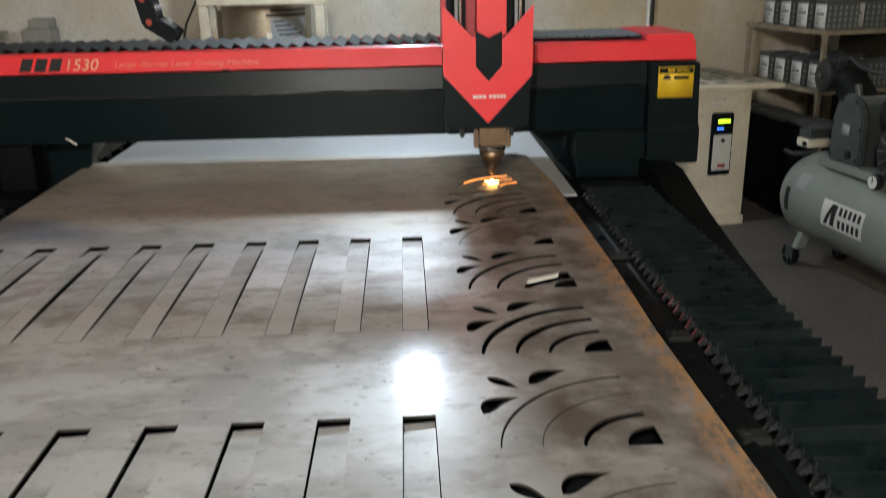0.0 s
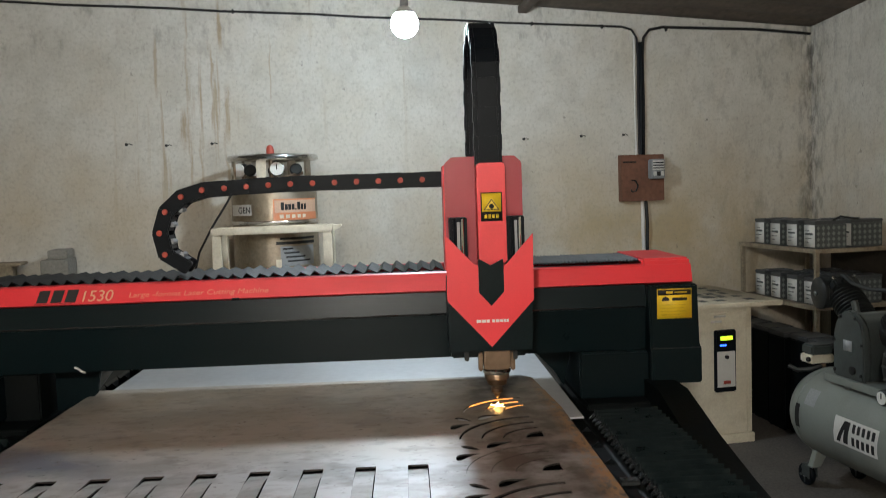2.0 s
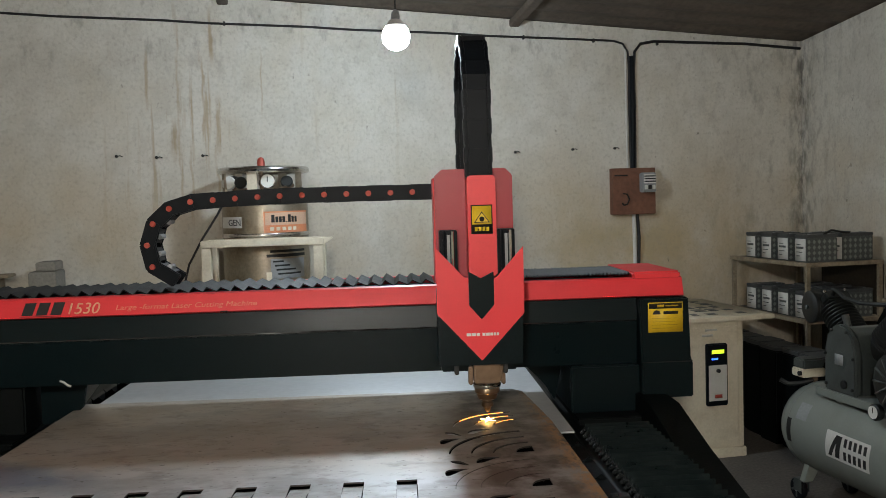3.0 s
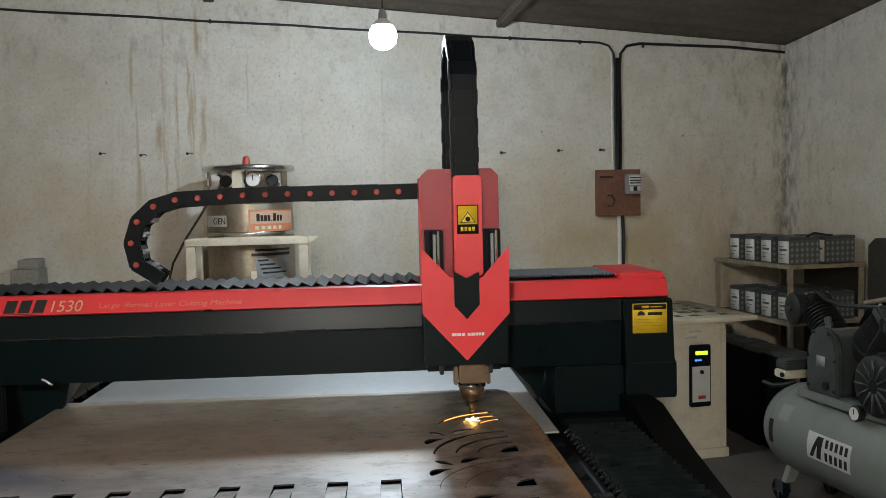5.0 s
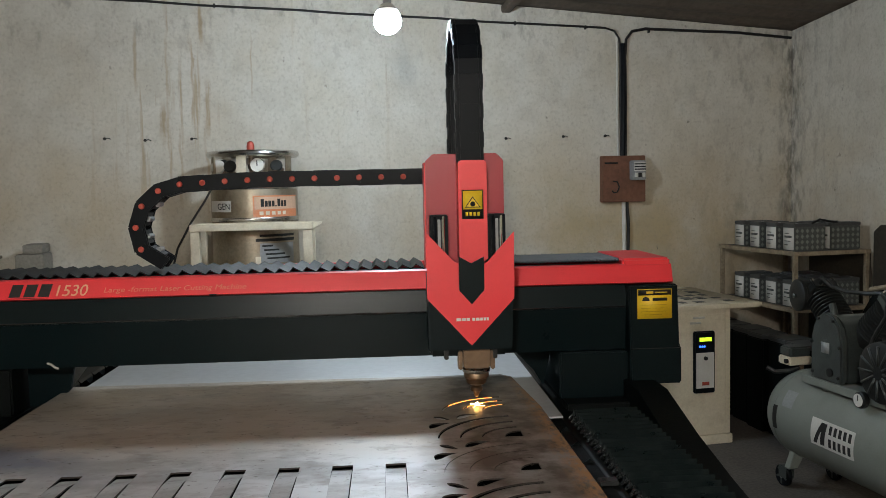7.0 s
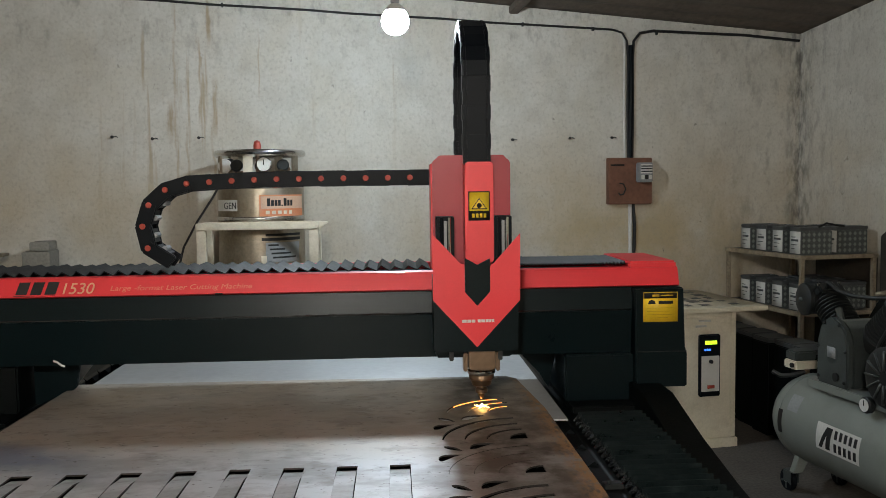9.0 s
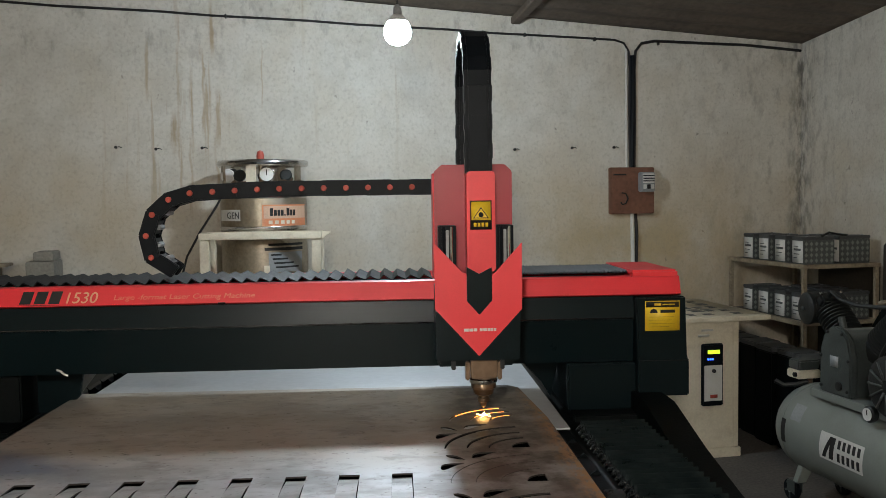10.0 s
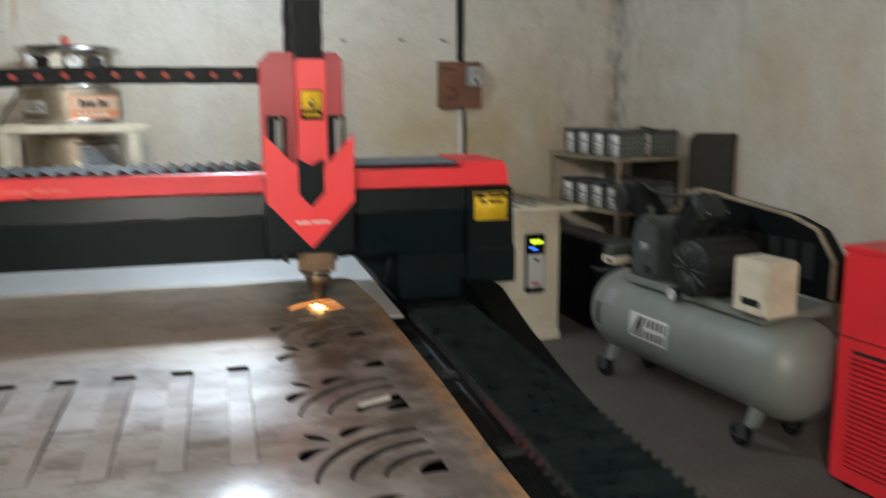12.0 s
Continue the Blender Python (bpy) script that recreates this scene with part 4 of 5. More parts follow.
def wall_cable():
    t = room_thing("wall_cable", "black cables clipped along the wall top and down to the board", "cable")
    pts = [(A0 + 0.02 + i * 0.3, D1 - 0.012, 2.733 - 0.034 * (A0 + 0.02 + i * 0.3 + 1.46) + 0.003 * math.sin(i * 2.1)) for i in range(20)]
    pts = [p for p in pts if p[0] < 2.32]
    part("cable", sweep(B(), pts + [(2.40, D1 - 0.012, 2.605), (2.47, D1 - 0.012, 2.585), (2.505, D1 - 0.014, 2.53), (2.512, D1 - 0.016, 2.40), (2.508, D1 - 0.016, 2.1), (2.512, D1 - 0.016, 1.72)], 0.0075, 8), INK, t)
    part("cable", sweep(B(), [(3.84, D1 - 0.012, 2.562), (3.4, D1 - 0.012, 2.592), (3.0, D1 - 0.012, 2.598), (2.70, D1 - 0.012, 2.604), (2.60, D1 - 0.012, 2.585), (2.555, D1 - 0.014, 2.53), (2.545, D1 - 0.016, 2.40), (2.548, D1 - 0.016, 2.1), (2.544, D1 - 0.016, 1.72)], 0.010, 8), INK, t)
    part("conduit", sweep(B(), [(2.528, D1 - 0.020, 2.50), (2.530, D1 - 0.021, 2.1), (2.527, D1 - 0.020, 1.72)], 0.017, 8), PLASTIC, t)
    part("pipe", sweep(B(), [(2.490, D1 - 0.008, 2.56), (2.488, D1 - 0.008, 2.1), (2.492, D1 - 0.008, 1.72)], 0.007, 8), WHITE, t, "thin white pipe")
    part("pipe", sweep(B(), [(2.53, D1 - 0.012, 1.41), (2.535, D1 - 0.012, 1.0), (2.54, D1 - 0.012, 0.5)], 0.014, 8), WHITE, t, "white pipe below the board")
    part("cable", sweep(B(), [(2.555, D1 - 0.012, 1.41), (2.562, D1 - 0.02, 1.25), (2.555, D1 - 0.02, 1.0), (2.57, D1 - 0.02, 0.5)], 0.012, 8), INK, t)
    for a in (-1.7, -0.2, 0.9, 1.75, 2.25, 2.72):
        part("clip", box(B(), a, a + 0.012, D1 - 0.025, D1 - 0.001, 2.718 - 0.034 * (a + 1.46), 2.744 - 0.034 * (a + 1.46), 0.002), DARKIRON, t)


wall_cable()

for a, z in ((-0.871, 1.873), (-0.636, 1.862), (-0.36, 1.868), (1.678, 1.855), (2.087, 1.865), (2.394, 1.868)):
    t = room_thing("wall_bolt", "short rusty iron bolt sticking out of the plaster", "bolt", a, D1, z, 0, "bolts in the wall")
    part("shank", rod(B(), (0, -0.03, 0.0), (0, 0.02, 0), 0.005, 8), DARKIRON, t)
    part("nut", lathe(B(), [(0.010, 0), (0.010, 0.010)], pose(0, -0.014, 0, 90, 0, 0), 6), DARKIRON, t, smooth=None)
    part("wire", sweep(B(), [(0, -0.02, 0), (0.02, -0.02, 0.004), (0.034, -0.014, -0.002)], 0.003, 5), DARKIRON, t)


def meter_board():
    t = room_thing("switch_board", "brown wooden board with a breaker on the wall", "switch board", 2.515, D1, 1.568)
    bm = box(B(), -0.158, 0.158, -0.062, -0.001, -0.16, 0.16, 0.004)
    part("board", bm, WOOD, t)
    b = part("breaker", box(B(), 0.035, 0.135, -0.125, -0.063, -0.01, 0.125, 0.006), GREYPL, t, "grey and white circuit breaker")
    part("face", box(B(), 0.042, 0.128, -0.131, -0.126, 0.05, 0.115, 0.002), WHITE, b)
    for i in range(3):
        part("switch", box(B(), 0.046 + i * 0.028, 0.066 + i * 0.028, -0.139, -0.1265, 0.01, 0.04, 0.002), WHITE if i != 1 else INK, b)
        part("line", box(B(), 0.044, 0.126, -0.1325, -0.1312, 0.060 + i * 0.018, 0.068 + i * 0.018), INK, b)
    part("hook", sweep(B(), [(-0.085, -0.063, -0.015), (-0.06, -0.075, -0.02), (-0.045, -0.078, -0.055), (-0.06, -0.075, -0.09), (-0.085, -0.072, -0.095), (-0.095, -0.07, -0.08)], 0.005, 6), DARKIRON, t)
    part("slot", box(B(), -0.145, -0.05, -0.0645, -0.0625, 0.105, 0.115), INK, t)


meter_board()


def gas_cylinder():
    t = thing("gas_cylinder", "stained stainless liquid gas cylinder with guard ring and gauges", "gas cylinder", pose(-0.800, 5.20, 0))
    part("body", lathe(B(), [(0.20, 0.03), (0.24, 0.05), (0.254, 0.10), (0.254, 1.565), (0.250, 1.588), (0.225, 1.610), (0.16, 1.625), (0.03, 1.63)], Matrix(), 48), STAINLESS, t, smooth=40)
    for z in (0.55, 1.362, 1.545):
        part("band", lathe(B(), [(0.2545, z), (0.2565, z + 0.004), (0.2565, z + 0.018), (0.2545, z + 0.022)], Matrix(), 48), CHROME, t)
    part("foot_ring", lathe(B(), [(0.23, 0.0), (0.235, 0.0), (0.235, 0.06), (0.23, 0.06)], Matrix(), 32), STAINLESS, t)
    ring = B()
    sweep(ring, [(0.252 * math.cos(i * math.tau / 40), 0.252 * math.sin(i * math.tau / 40), 1.752) for i in range(41)], 0.019, 10)
    part("guard_ring", ring, CHROME, t, "bright steel guard ring")
    for a in (205, 262, 335, 70, 140):
        c, s = math.cos(radians(a)), math.sin(radians(a))
        m = pose(0.238 * c, 0.238 * s, 0, 0, 0, a)
        bm = box(B(), -0.006, 0.006, -0.028, 0.028, 1.53, 1.745, 0.002)
        for v in bm.verts:
            v.co = m @ v.co
        part("guard_post", bm, CREAM if a == 262 else STAINLESS, t)
    g = part("gauge", lathe(B(), [(0.042, 0), (0.044, 0.006), (0.044, 0.03), (0.03, 0.036)], pose(0.05, -0.16, 1.685, 90, 0, 0), 24), CHROME, t, "round pressure gauge")
    part("dial", lathe(B(), [(0.039, 0), (0.039, 0.002)], pose(0.05, -0.1965, 1.685, 90, 0, 0), 24), GLASS, g)
    part("needle", box(B(), 0.047, 0.053, -0.2, -0.1985, 1.68, 1.712), INK, g)
    for x, y, z in ((-0.11, -0.14, 1.66), (0.15, -0.10, 1.66), (-0.17, -0.03, 1.67), (0.0, 0.04, 1.66)):
        v = part("valve", rod(B(), (x, y, 1.59), (x, y, z), 0.014, 10), BRASS, t, "brass valve with dark handwheel")
        part("handwheel", lathe(B(), [(0.030, -0.012), (0.036, -0.006), (0.036, 0.006), (0.030, 0.012)], pose(x, y - 0.02, z + 0.02, 70, 0, 20 * x), 16), DARKIRON, v)
    part("valve", lathe(B(), [(0.036, -0.012), (0.042, 0), (0.036, 0.012)], pose(-0.19, -0.10, 1.68, 80, 0, 0), 20), WHITE, t, "round white valve wheel")
    part("pipework", sweep(B(), [(-0.15, -0.16, 1.62), (-0.06, -0.19, 1.64), (0.04, -0.19, 1.62), (0.13, -0.16, 1.64), (0.18, -0.08, 1.66)], 0.012, 8), BRASS, t)
    part("cap", lathe(B(), [(0.022, 1.755), (0.023, 1.80), (0.018, 1.822), (0.006, 1.83)], pose(-0.005, -0.06, 0), 18), PINRED, t, "red plastic cap")
    part("cap_stem", rod(B(), (-0.005, -0.06, 1.60), (-0.005, -0.06, 1.757), 0.012, 10), BRASS, t)

    def wrapped(a0, a1, z0, z1, off):
        bm = B()
        rows = [[bm.verts.new(((0.254 + off) * math.cos(radians(a)), (0.254 + off) * math.sin(radians(a)), z)) for z in (z0, z1)] for a in np.linspace(a0, a1, 14)]
        for p, q in zip(rows, rows[1:]):
            bm.faces.new((p[0], q[0], q[1], p[1]))
        return bm
    lab = part("label", wrapped(277, 346, 1.393, 1.508, 0.0015), PALELABEL, t, "faded orange maker's label")
    part("stripe", wrapped(277, 346, 1.386, 1.430, 0.0025), ORANGE, lab)
    part("frame_line", wrapped(276, 278, 1.386, 1.509, 0.003), ORANGE, lab)
    part("frame_line", wrapped(276, 346, 1.501, 1.509, 0.003), ORANGE, lab)
    for a, w, hh in ((288, 4.2, 0.044), (293, 3.8, 0.034), (297.6, 3.8, 0.034), (302.2, 3.8, 0.034), (306, 2.2, 0.007), (310.5, 4.4, 0.044), (315.6, 3.8, 0.034), (320.5, 3.8, 0.034)):
        part("bar", wrapped(a - w / 2, a + w / 2, 1.445, 1.445 + hh, 0.003), INK, lab)
    for i in range(5):
        part("bar", wrapped(284 + i * 8, 289 + i * 8, 1.398, 1.418, 0.0035), CREAM, lab)
    lab = part("label", wrapped(204, 247, 1.418, 1.482, 0.0015), WHITE, t, "white gas name label")
    lettering("lettering", "GEN", INK, lab, pose(-0.184, -0.193, 1.432, 90, 0, -36), 0.052, 0, 0.095)
    part("old_print", wrapped(283, 337, 1.272, 1.286, 0.0015), DARKIRON, t)
    part("old_print", wrapped(278, 337, 1.245, 1.262, 0.0015), DARKIRON, t)
    old = part("old_label", wrapped(283, 335, 1.12, 1.235, 0.0012), GREYPL, t, "worn grey label")
    for i in range(4):
        part("bar", wrapped(286 + i * 2, 300 + i * 9, 1.215 - i * 0.024, 1.225 - i * 0.024, 0.002), DARKIRON, old)
    part("sticker", wrapped(277, 284, 1.10, 1.16, 0.0016), CREAM, t, "small torn cream sticker")


gas_cylinder()
hose = thing("gas_hose", "thin black hose running down from the gas cylinder", "hose")
part("hose", sweep(B(), [(-0.98, 4.97, 1.60), (-1.03, 4.94, 1.50), (-1.12, 4.92, 1.36), (-1.20, 4.93, 1.22), (-1.25, 4.95, 1.05), (-1.28, 4.98, 0.6), (-1.30, 5.0, 0.01)], 0.0065, 8), INK, hose)


def stand():
    t = thing("steel_stand", "cream-painted angle steel stand in front of the gas cylinder", "stand", pose(-0.754, 4.75, 0))
    for x in (-0.305, 0.305):
        for y in (0.0, 0.17):
            part("leg", box(B(), x - 0.025, x + 0.025, y - 0.02, y + 0.02, 0, 1.318, 0.003), CREAM, t)
    part("top_bar", box(B(), -0.333, 0.333, -0.025, 0.022, 1.32, 1.358, 0.004), CREAM, t)
    part("top_bar", box(B(), -0.333, 0.333, 0.150, 0.195, 1.32, 1.358, 0.004), CREAM, t)
    for x in (-0.318, 0.300):
        part("side_bar", box(B(), x - 0.012, x + 0.030, 0.0225, 0.1495, 1.322, 1.356, 0.003), CREAM, t)
    part("shelf", box(B(), -0.279, 0.279, 0.0, 0.18, 0.60, 0.62, 0.002), CREAM, t)
    for x in (-0.305, 0.305):
        part("shelf_bearer", box(B(), x - 0.02, x + 0.02, 0.0205, 0.1495, 0.58, 0.618, 0.002), CREAM, t)
    part("gusset", prism(B(), [(0.332, 1.318), (0.380, 1.350), (0.380, 1.358), (0.332, 1.358)], 0.05, pose(0, 0.02, 0), 0.002), CREAM, t)


stand()
stack = room_thing("block_pillar", "stack of grey concrete blocks against the wall", "concrete blocks", -1.275, D1 - 0.16, 0)
for i in range(6):
    part("block", box(B(), -0.078 + 0.004 * (i % 2), 0.078, -0.12, 0.12, i * 0.2, i * 0.2 + 0.197, 0.006), BLOCK, stack)
part("block", box(B(), -0.035, 0.072, -0.10, 0.10, 1.20, 1.252, 0.005), BLOCK, stack)
post = room_thing("iron_post", "dull iron post with a flat top plate against the wall", "post", -1.58, D1 - 0.12, 0)
part("post", box(B(), -0.05, 0.05, -0.05, 0.05, 0, 1.165, 0.004), RUSTYIRON, post)
part("top_plate", box(B(), -0.10, 0.105, -0.08, 0.08, 1.166, 1.184, 0.003), RUSTYIRON, post)


# ---- cabinet with the controller ----
def cabinet():
    t = room_thing("control_cabinet", "cream steel cabinet with a controller panel", "cabinet")
    a0, a1, d0, d1 = 2.03, 2.697, 4.485, 5.15
    part("body", box(B(), a0, a1, d0, d1, 0.055, 0.80, 0.006), CREAM, t)
    part("plinth", box(B(), a0 - 0.006, a1 + 0.008, d0 - 0.012, d1 - 0.02, 0.0, 0.054, 0.003), CREAM, t)
    door = part("door", box(B(), a0 + 0.03, a1 - 0.045, d0 - 0.012, d0 - 0.001, 0.09, 0.77, 0.004), CREAM, t)
    part("edge_strip", box(B(), a1 - 0.038, a1 - 0.006, d0 - 0.006, d0 - 0.001, 0.06, 0.795, 0.002), CREAM, t)
    for i in range(2):
        part("scuff", box(B(), 2.43 + 0.02 * i, 2.50 + 0.025 * i, d0 - 0.0128, d0 - 0.0121, 0.715 + 0.03 * i, 0.728 + 0.03 * i), WHITE, door, "white scraped mark")
    p = part("controller", box(B(), 2.445, 2.575, d0 - 0.040, d0 - 0.0125, 0.315, 0.675, 0.006), PLASTIC, t, "black controller with lit display and pale lower cover")
    part("display", box(B(), 2.475, 2.55, d0 - 0.043, d0 - 0.0405, 0.618, 0.640), LCD, p, "glowing yellow-green display")
    for x in (2.478, 2.492, 2.506):
        part("indicator", lathe(B(), [(0.006, 0), (0.006, 0.003)], pose(x, d0 - 0.040, 0.588, 90, 0, 0), 10), LEDBLUE, p, "blue indicator light")
    part("lower_cover", box(B(), 2.453, 2.566, d0 - 0.0435, d0 - 0.0405, 0.345, 0.552, 0.002), WHITE, p)
    part("knob", lathe(B(), [(0.011, 0), (0.011, 0.012), (0.008, 0.014)], pose(2.51, d0 - 0.0436, 0.52, 90, 0, 0), 14), INK, p)
    part("mark", box(B(), 2.49, 2.535, d0 - 0.0445, d0 - 0.0437, 0.362, 0.382), PINRED, p)


cabinet()
top = room_thing("worktop", "cream board worktop with dark printed sheets on the cabinet", "worktop")
part("board", box(B(), 1.98, 2.875, 4.44, 5.30, 0.801, 0.828, 0.004), CREAM, top, "worn cream board")
rng = random.Random(9)
sheet = part("printed_sheet", box(B(), 2.0, 2.855, 4.50, 5.24, 0.829, 0.8305), PAPER, top)
for i in range(8):
    for j in range(5):
        if rng.random() < 0.72:
            a, d = 2.03 + i * 0.095, 4.53 + j * 0.14
            part("print_block", box(B(), a, a + rng.uniform(0.04, 0.08), d, d + rng.uniform(0.05, 0.11), 0.8309, 0.8315), CAST, sheet)


# ---- battery rack ----
def battery(a, d, z, turn, group):
    t = room_thing("battery", "grey lead battery with dark lid and pale printed label", "battery", a, d, z, turn, group)
    w, l, h = 0.110, 0.058, 0.172
    part("case", box(B(), -w, w, -l, l, 0, h - 0.022, 0.004), BATTERY, t)
    part("lid", box(B(), -w - 0.002, w + 0.002, -l - 0.002, l + 0.002, h - 0.0215, h, 0.004), BATTOP, t)
    lab = part("label", box(B(), -w - 0.0015, -w - 0.0002, -l + 0.004, l - 0.004, 0.008, h - 0.026), WHITE, t, "pale printed label")
    for i, q in enumerate((0.5, 0.85, 0.7, 0.4)):
        part("bar", box(B(), -w - 0.0025, -w - 0.0016, l - 0.02 - 0.085 * q, l - 0.02, 0.108 - i * 0.024, 0.113 - i * 0.024 + (0.008 if i == 1 else 0)), BATTERY, lab)
    bm = B()
    for i in range(6):
        for j in range(4):
            c = Vector((-w + 0.020 + i * 0.036, -l - 0.0012, 0.022 + j * 0.035))
            r = 0.0125
            bm.faces.new([bm.verts.new(c + Vector(q)) for q in ((-r, 0, 0), (0, 0, -r * 1.2), (r, 0, 0), (0, 0, r * 1.2))])
    tagged(part("diamond_relief", bm, TANK, t, "pale diamond pattern", None), kind="stuff")
    for x in (-0.07, 0.07):
        part("terminal", rod(B(), (x, -l + 0.03, h), (x, -l + 0.03, h + 0.004), 0.009, 10), GREYPL, t)


def rack():
    t = room_thing("battery_rack", "rusty cream angle-iron rack with two loaded shelves", "rack")
    a0, a1, d0, d1 = 3.262, 3.77, 4.69, 5.53
    for a in (a0, a1):
        for d in (d0, d1):
            part("post", box(B(), a - 0.013, a + 0.013, d - 0.013, d + 0.013, 0, 1.088, 0.002), RUSTYIRON, t)
    for z in (0.735, 1.09):
        s = part("shelf", box(B(), a0 + 0.019, a1 - 0.019, d0 + 0.019, d1 - 0.019, z - 0.014, z - 0.002, 0.001), DARKIRON, t)
        for b in ((a0 - 0.020, a0 + 0.0185, d0 - 0.02, d1 + 0.02), (a1 - 0.0185, a1 + 0.02, d0 - 0.02, d1 + 0.02)):
            part("rail", box(B(), *b, z - 0.026, z - 0.001, 0.002), RUSTYIRON, s)
        part("rail", box(B(), a0 + 0.019, a1 - 0.019, d0 - 0.02, d0 + 0.018, z - 0.026, z - 0.001, 0.002), RUSTYIRON, s)


rack()
for z in (1.0895, 0.7345):
    for i in range(4):
        battery(3.382, 4.775 + i * 0.185, z, 0, "batteries on the rack")
    battery(3.655, 4.80, z, 0, "batteries on the rack")
    for d in ((5.01,) if z > 1 else (5.0, 5.19)):
        battery(3.655, d, z, 0, "batteries on the rack")
# dark panel added behind the rack to keep its lower bay dark
panel = room_thing("dark_board", "dark brown board standing upright behind the rack", "board")
part("board", box(B(), 3.795, 3.812, 4.70, 5.30, 0.0, 1.075, 0.003), DARKBOARD, panel)
lead = room_thing("battery_lead", "black cable looping over the batteries", "cable")
part("cable", sweep(B(), [(3.40, 4.72, 1.262), (3.46, 4.73, 1.285), (3.54, 4.74, 1.27), (3.60, 4.75, 1.262)], 0.007, 6), INK, lead)
for i in range(6):
    t = room_thing("battery", "dusty dark battery standing on the floor by the rack", "battery", 3.08 + 0.02 * (i % 2), 4.30 + i * 0.20, 0, 0, "batteries on the floor")
    part("case", box(B(), -0.09, 0.09, -0.085, 0.085, 0, 0.57, 0.006), HULL, t)
    part("lid", box(B(), -0.092, 0.092, -0.087, 0.087, 0.571, 0.60, 0.006), BATTOP, t)
board = room_thing("leaning_board", "dark brown board leaning on the wall behind the rack", "board")
part("board", prism(B(), [(4.25, 0.0), (4.66, 0.0), (4.66, 1.20), (4.60, 1.245), (4.25, 1.255)], 0.040, Matrix(((0, 1, 0, 3.792), (1, 0, 0, 0), (0, 0, 1, 0), (0, 0, 0, 1))), 0.004), DARKBOARD, board)


# ---- compressor ----
def compressor():
    t = room_thing("air_compressor", "grey-green piston air compressor on a horizontal tank with wheels", "compressor", 2.70, 0, 0)
    R, zc = 0.222, 0.365
    f, n = 3.90, 2.42
    prof = [(0.01, n), (0.09, n + 0.012), (0.15, n + 0.035), (0.195, n + 0.075), (0.216, n + 0.12), (R, n + 0.16), (R, f - 0.16), (0.216, f - 0.12), (0.195, f - 0.075), (0.15, f - 0.035), (0.09, f - 0.012), (0.01, f)]
    turn = pose(0, 0, zc, -90, 0, 0)
    tank = part("tank", lathe(B(), prof, turn, 48), TANK, t, "grey-green enamelled air tank", 50)
    for d in (n + 0.165, f - 0.165):
        part("weld_seam", lathe(B(), [(R + 0.0005, d - 0.004), (R + 0.002, d), (R + 0.0005, d + 0.004)], turn, 48), TANK, tank)

    def wrapped(d0, d1, a0, a1, off=0.002):
        bm = B()
        rows = [[bm.verts.new((-(R + off) * math.cos(radians(a)), d, zc + (R + off) * math.sin(radians(a)))) for d in (d0, d1)] for a in np.linspace(a0, a1, 9)]
        for p, q in zip(rows, rows[1:]):
            bm.faces.new((p[0], q[0], q[1], p[1]))
        bmesh.ops.recalc_face_normals(bm, faces=bm.faces[:])
        return bm
    lab = part("label", wrapped(3.15, 3.44, -12, 20), WHITE, tank, "white maker's label with a black slanted mark")
    for d, w, lean in ((3.420, 0.024, -0.050), (3.372, 0.030, -0.012)):
        bm = B()
        steps = [(d + lean * k / 6, -9 + 26 * k / 6) for k in range(7)]
        rows = [[bm.verts.new((-(R + 0.0035) * math.cos(radians(a)), q, zc + (R + 0.0035) * math.sin(radians(a)))) for q in (dd, dd - w)] for dd, a in steps]
        for p, q in zip(rows, rows[1:]):
            bm.faces.new((p[0], q[0], q[1], p[1]))
        bmesh.ops.recalc_face_normals(bm, faces=bm.faces[:])
        part("mark", bm, INK, lab, smooth=None)
    for row, a in ((5, 6.5), (5, -8.5)):
        for i in range(row):
            d = 3.318 - i * 0.032
            part("bar", wrapped(d - 0.023, d - 0.004, a, a + 10, 0.0035), INK, lab)
    part("label", wrapped(3.60, 3.68, 18, 40), GREYPL, tank, "small pale instruction label")
    part("label", wrapped(3.705, 3.738, -14, 16), INK, tank, "small black label")
    for d in (3.70, 2.66):
        part("leg", prism(B(), [(-0.168, 0.108), (-0.120, 0.108), (-0.085, 0.165), (0.085, 0.165), (0.120, 0.108), (0.168, 0.108), (0.130, 0.215), (-0.130, 0.215)], 0.040, pose(0, d - 0.020, 0), 0.003), TANK, t)
        for x in (-0.145, 0.145):
            at = pose(x, d + 0.055, 0.056, 0, 90, 0)
            w = part("wheel", lathe(B(), [(0.042, -0.014), (0.052, -0.013), (0.056, -0.006), (0.056, 0.006), (0.052, 0.013), (0.042, 0.014)], at, 28), PLASTIC, t, "black castor wheel with grey hub")
            part("hub", lathe(B(), [(0.010, -0.019), (0.014, -0.018), (0.014, 0.018), (0.010, 0.019)], at, 16), GREYPL, w)
            for k in range(5):
                bm = box(B(), 0.012, 0.043, -0.006, 0.006, -0.0165, 0.0165, 0.002)
                spoke = at @ pose(0, 0, 0, 0, 0, 72 * k)
                for v in bm.verts:
                    v.co = spoke @ v.co
                part("spoke", bm, CAST, w)
            for e in (-0.024, 0.020):
                part("fork", box(B(), x + e, x + e + 0.004, d + 0.005, d + 0.065, 0.050, 0.107, 0.001), CAST, w)
            part("fork_plate", box(B(), x - 0.024, x + 0.024, d - 0.02, d + 0.065, 0.1072, 0.112, 0.001), CAST, w)
    # base plate over the tank
    top = zc + R
    part("base_plate", box(B(), -0.16, 0.25, 2.62, 3.60, top - 0.022, top + 0.018, 0.004), TANK, t)
    for d in (2.75, 3.45):
        part("saddle", box(B(), -0.13, 0.13, d, d + 0.04, top - 0.05, top - 0.023, 0.002), TANK, t)
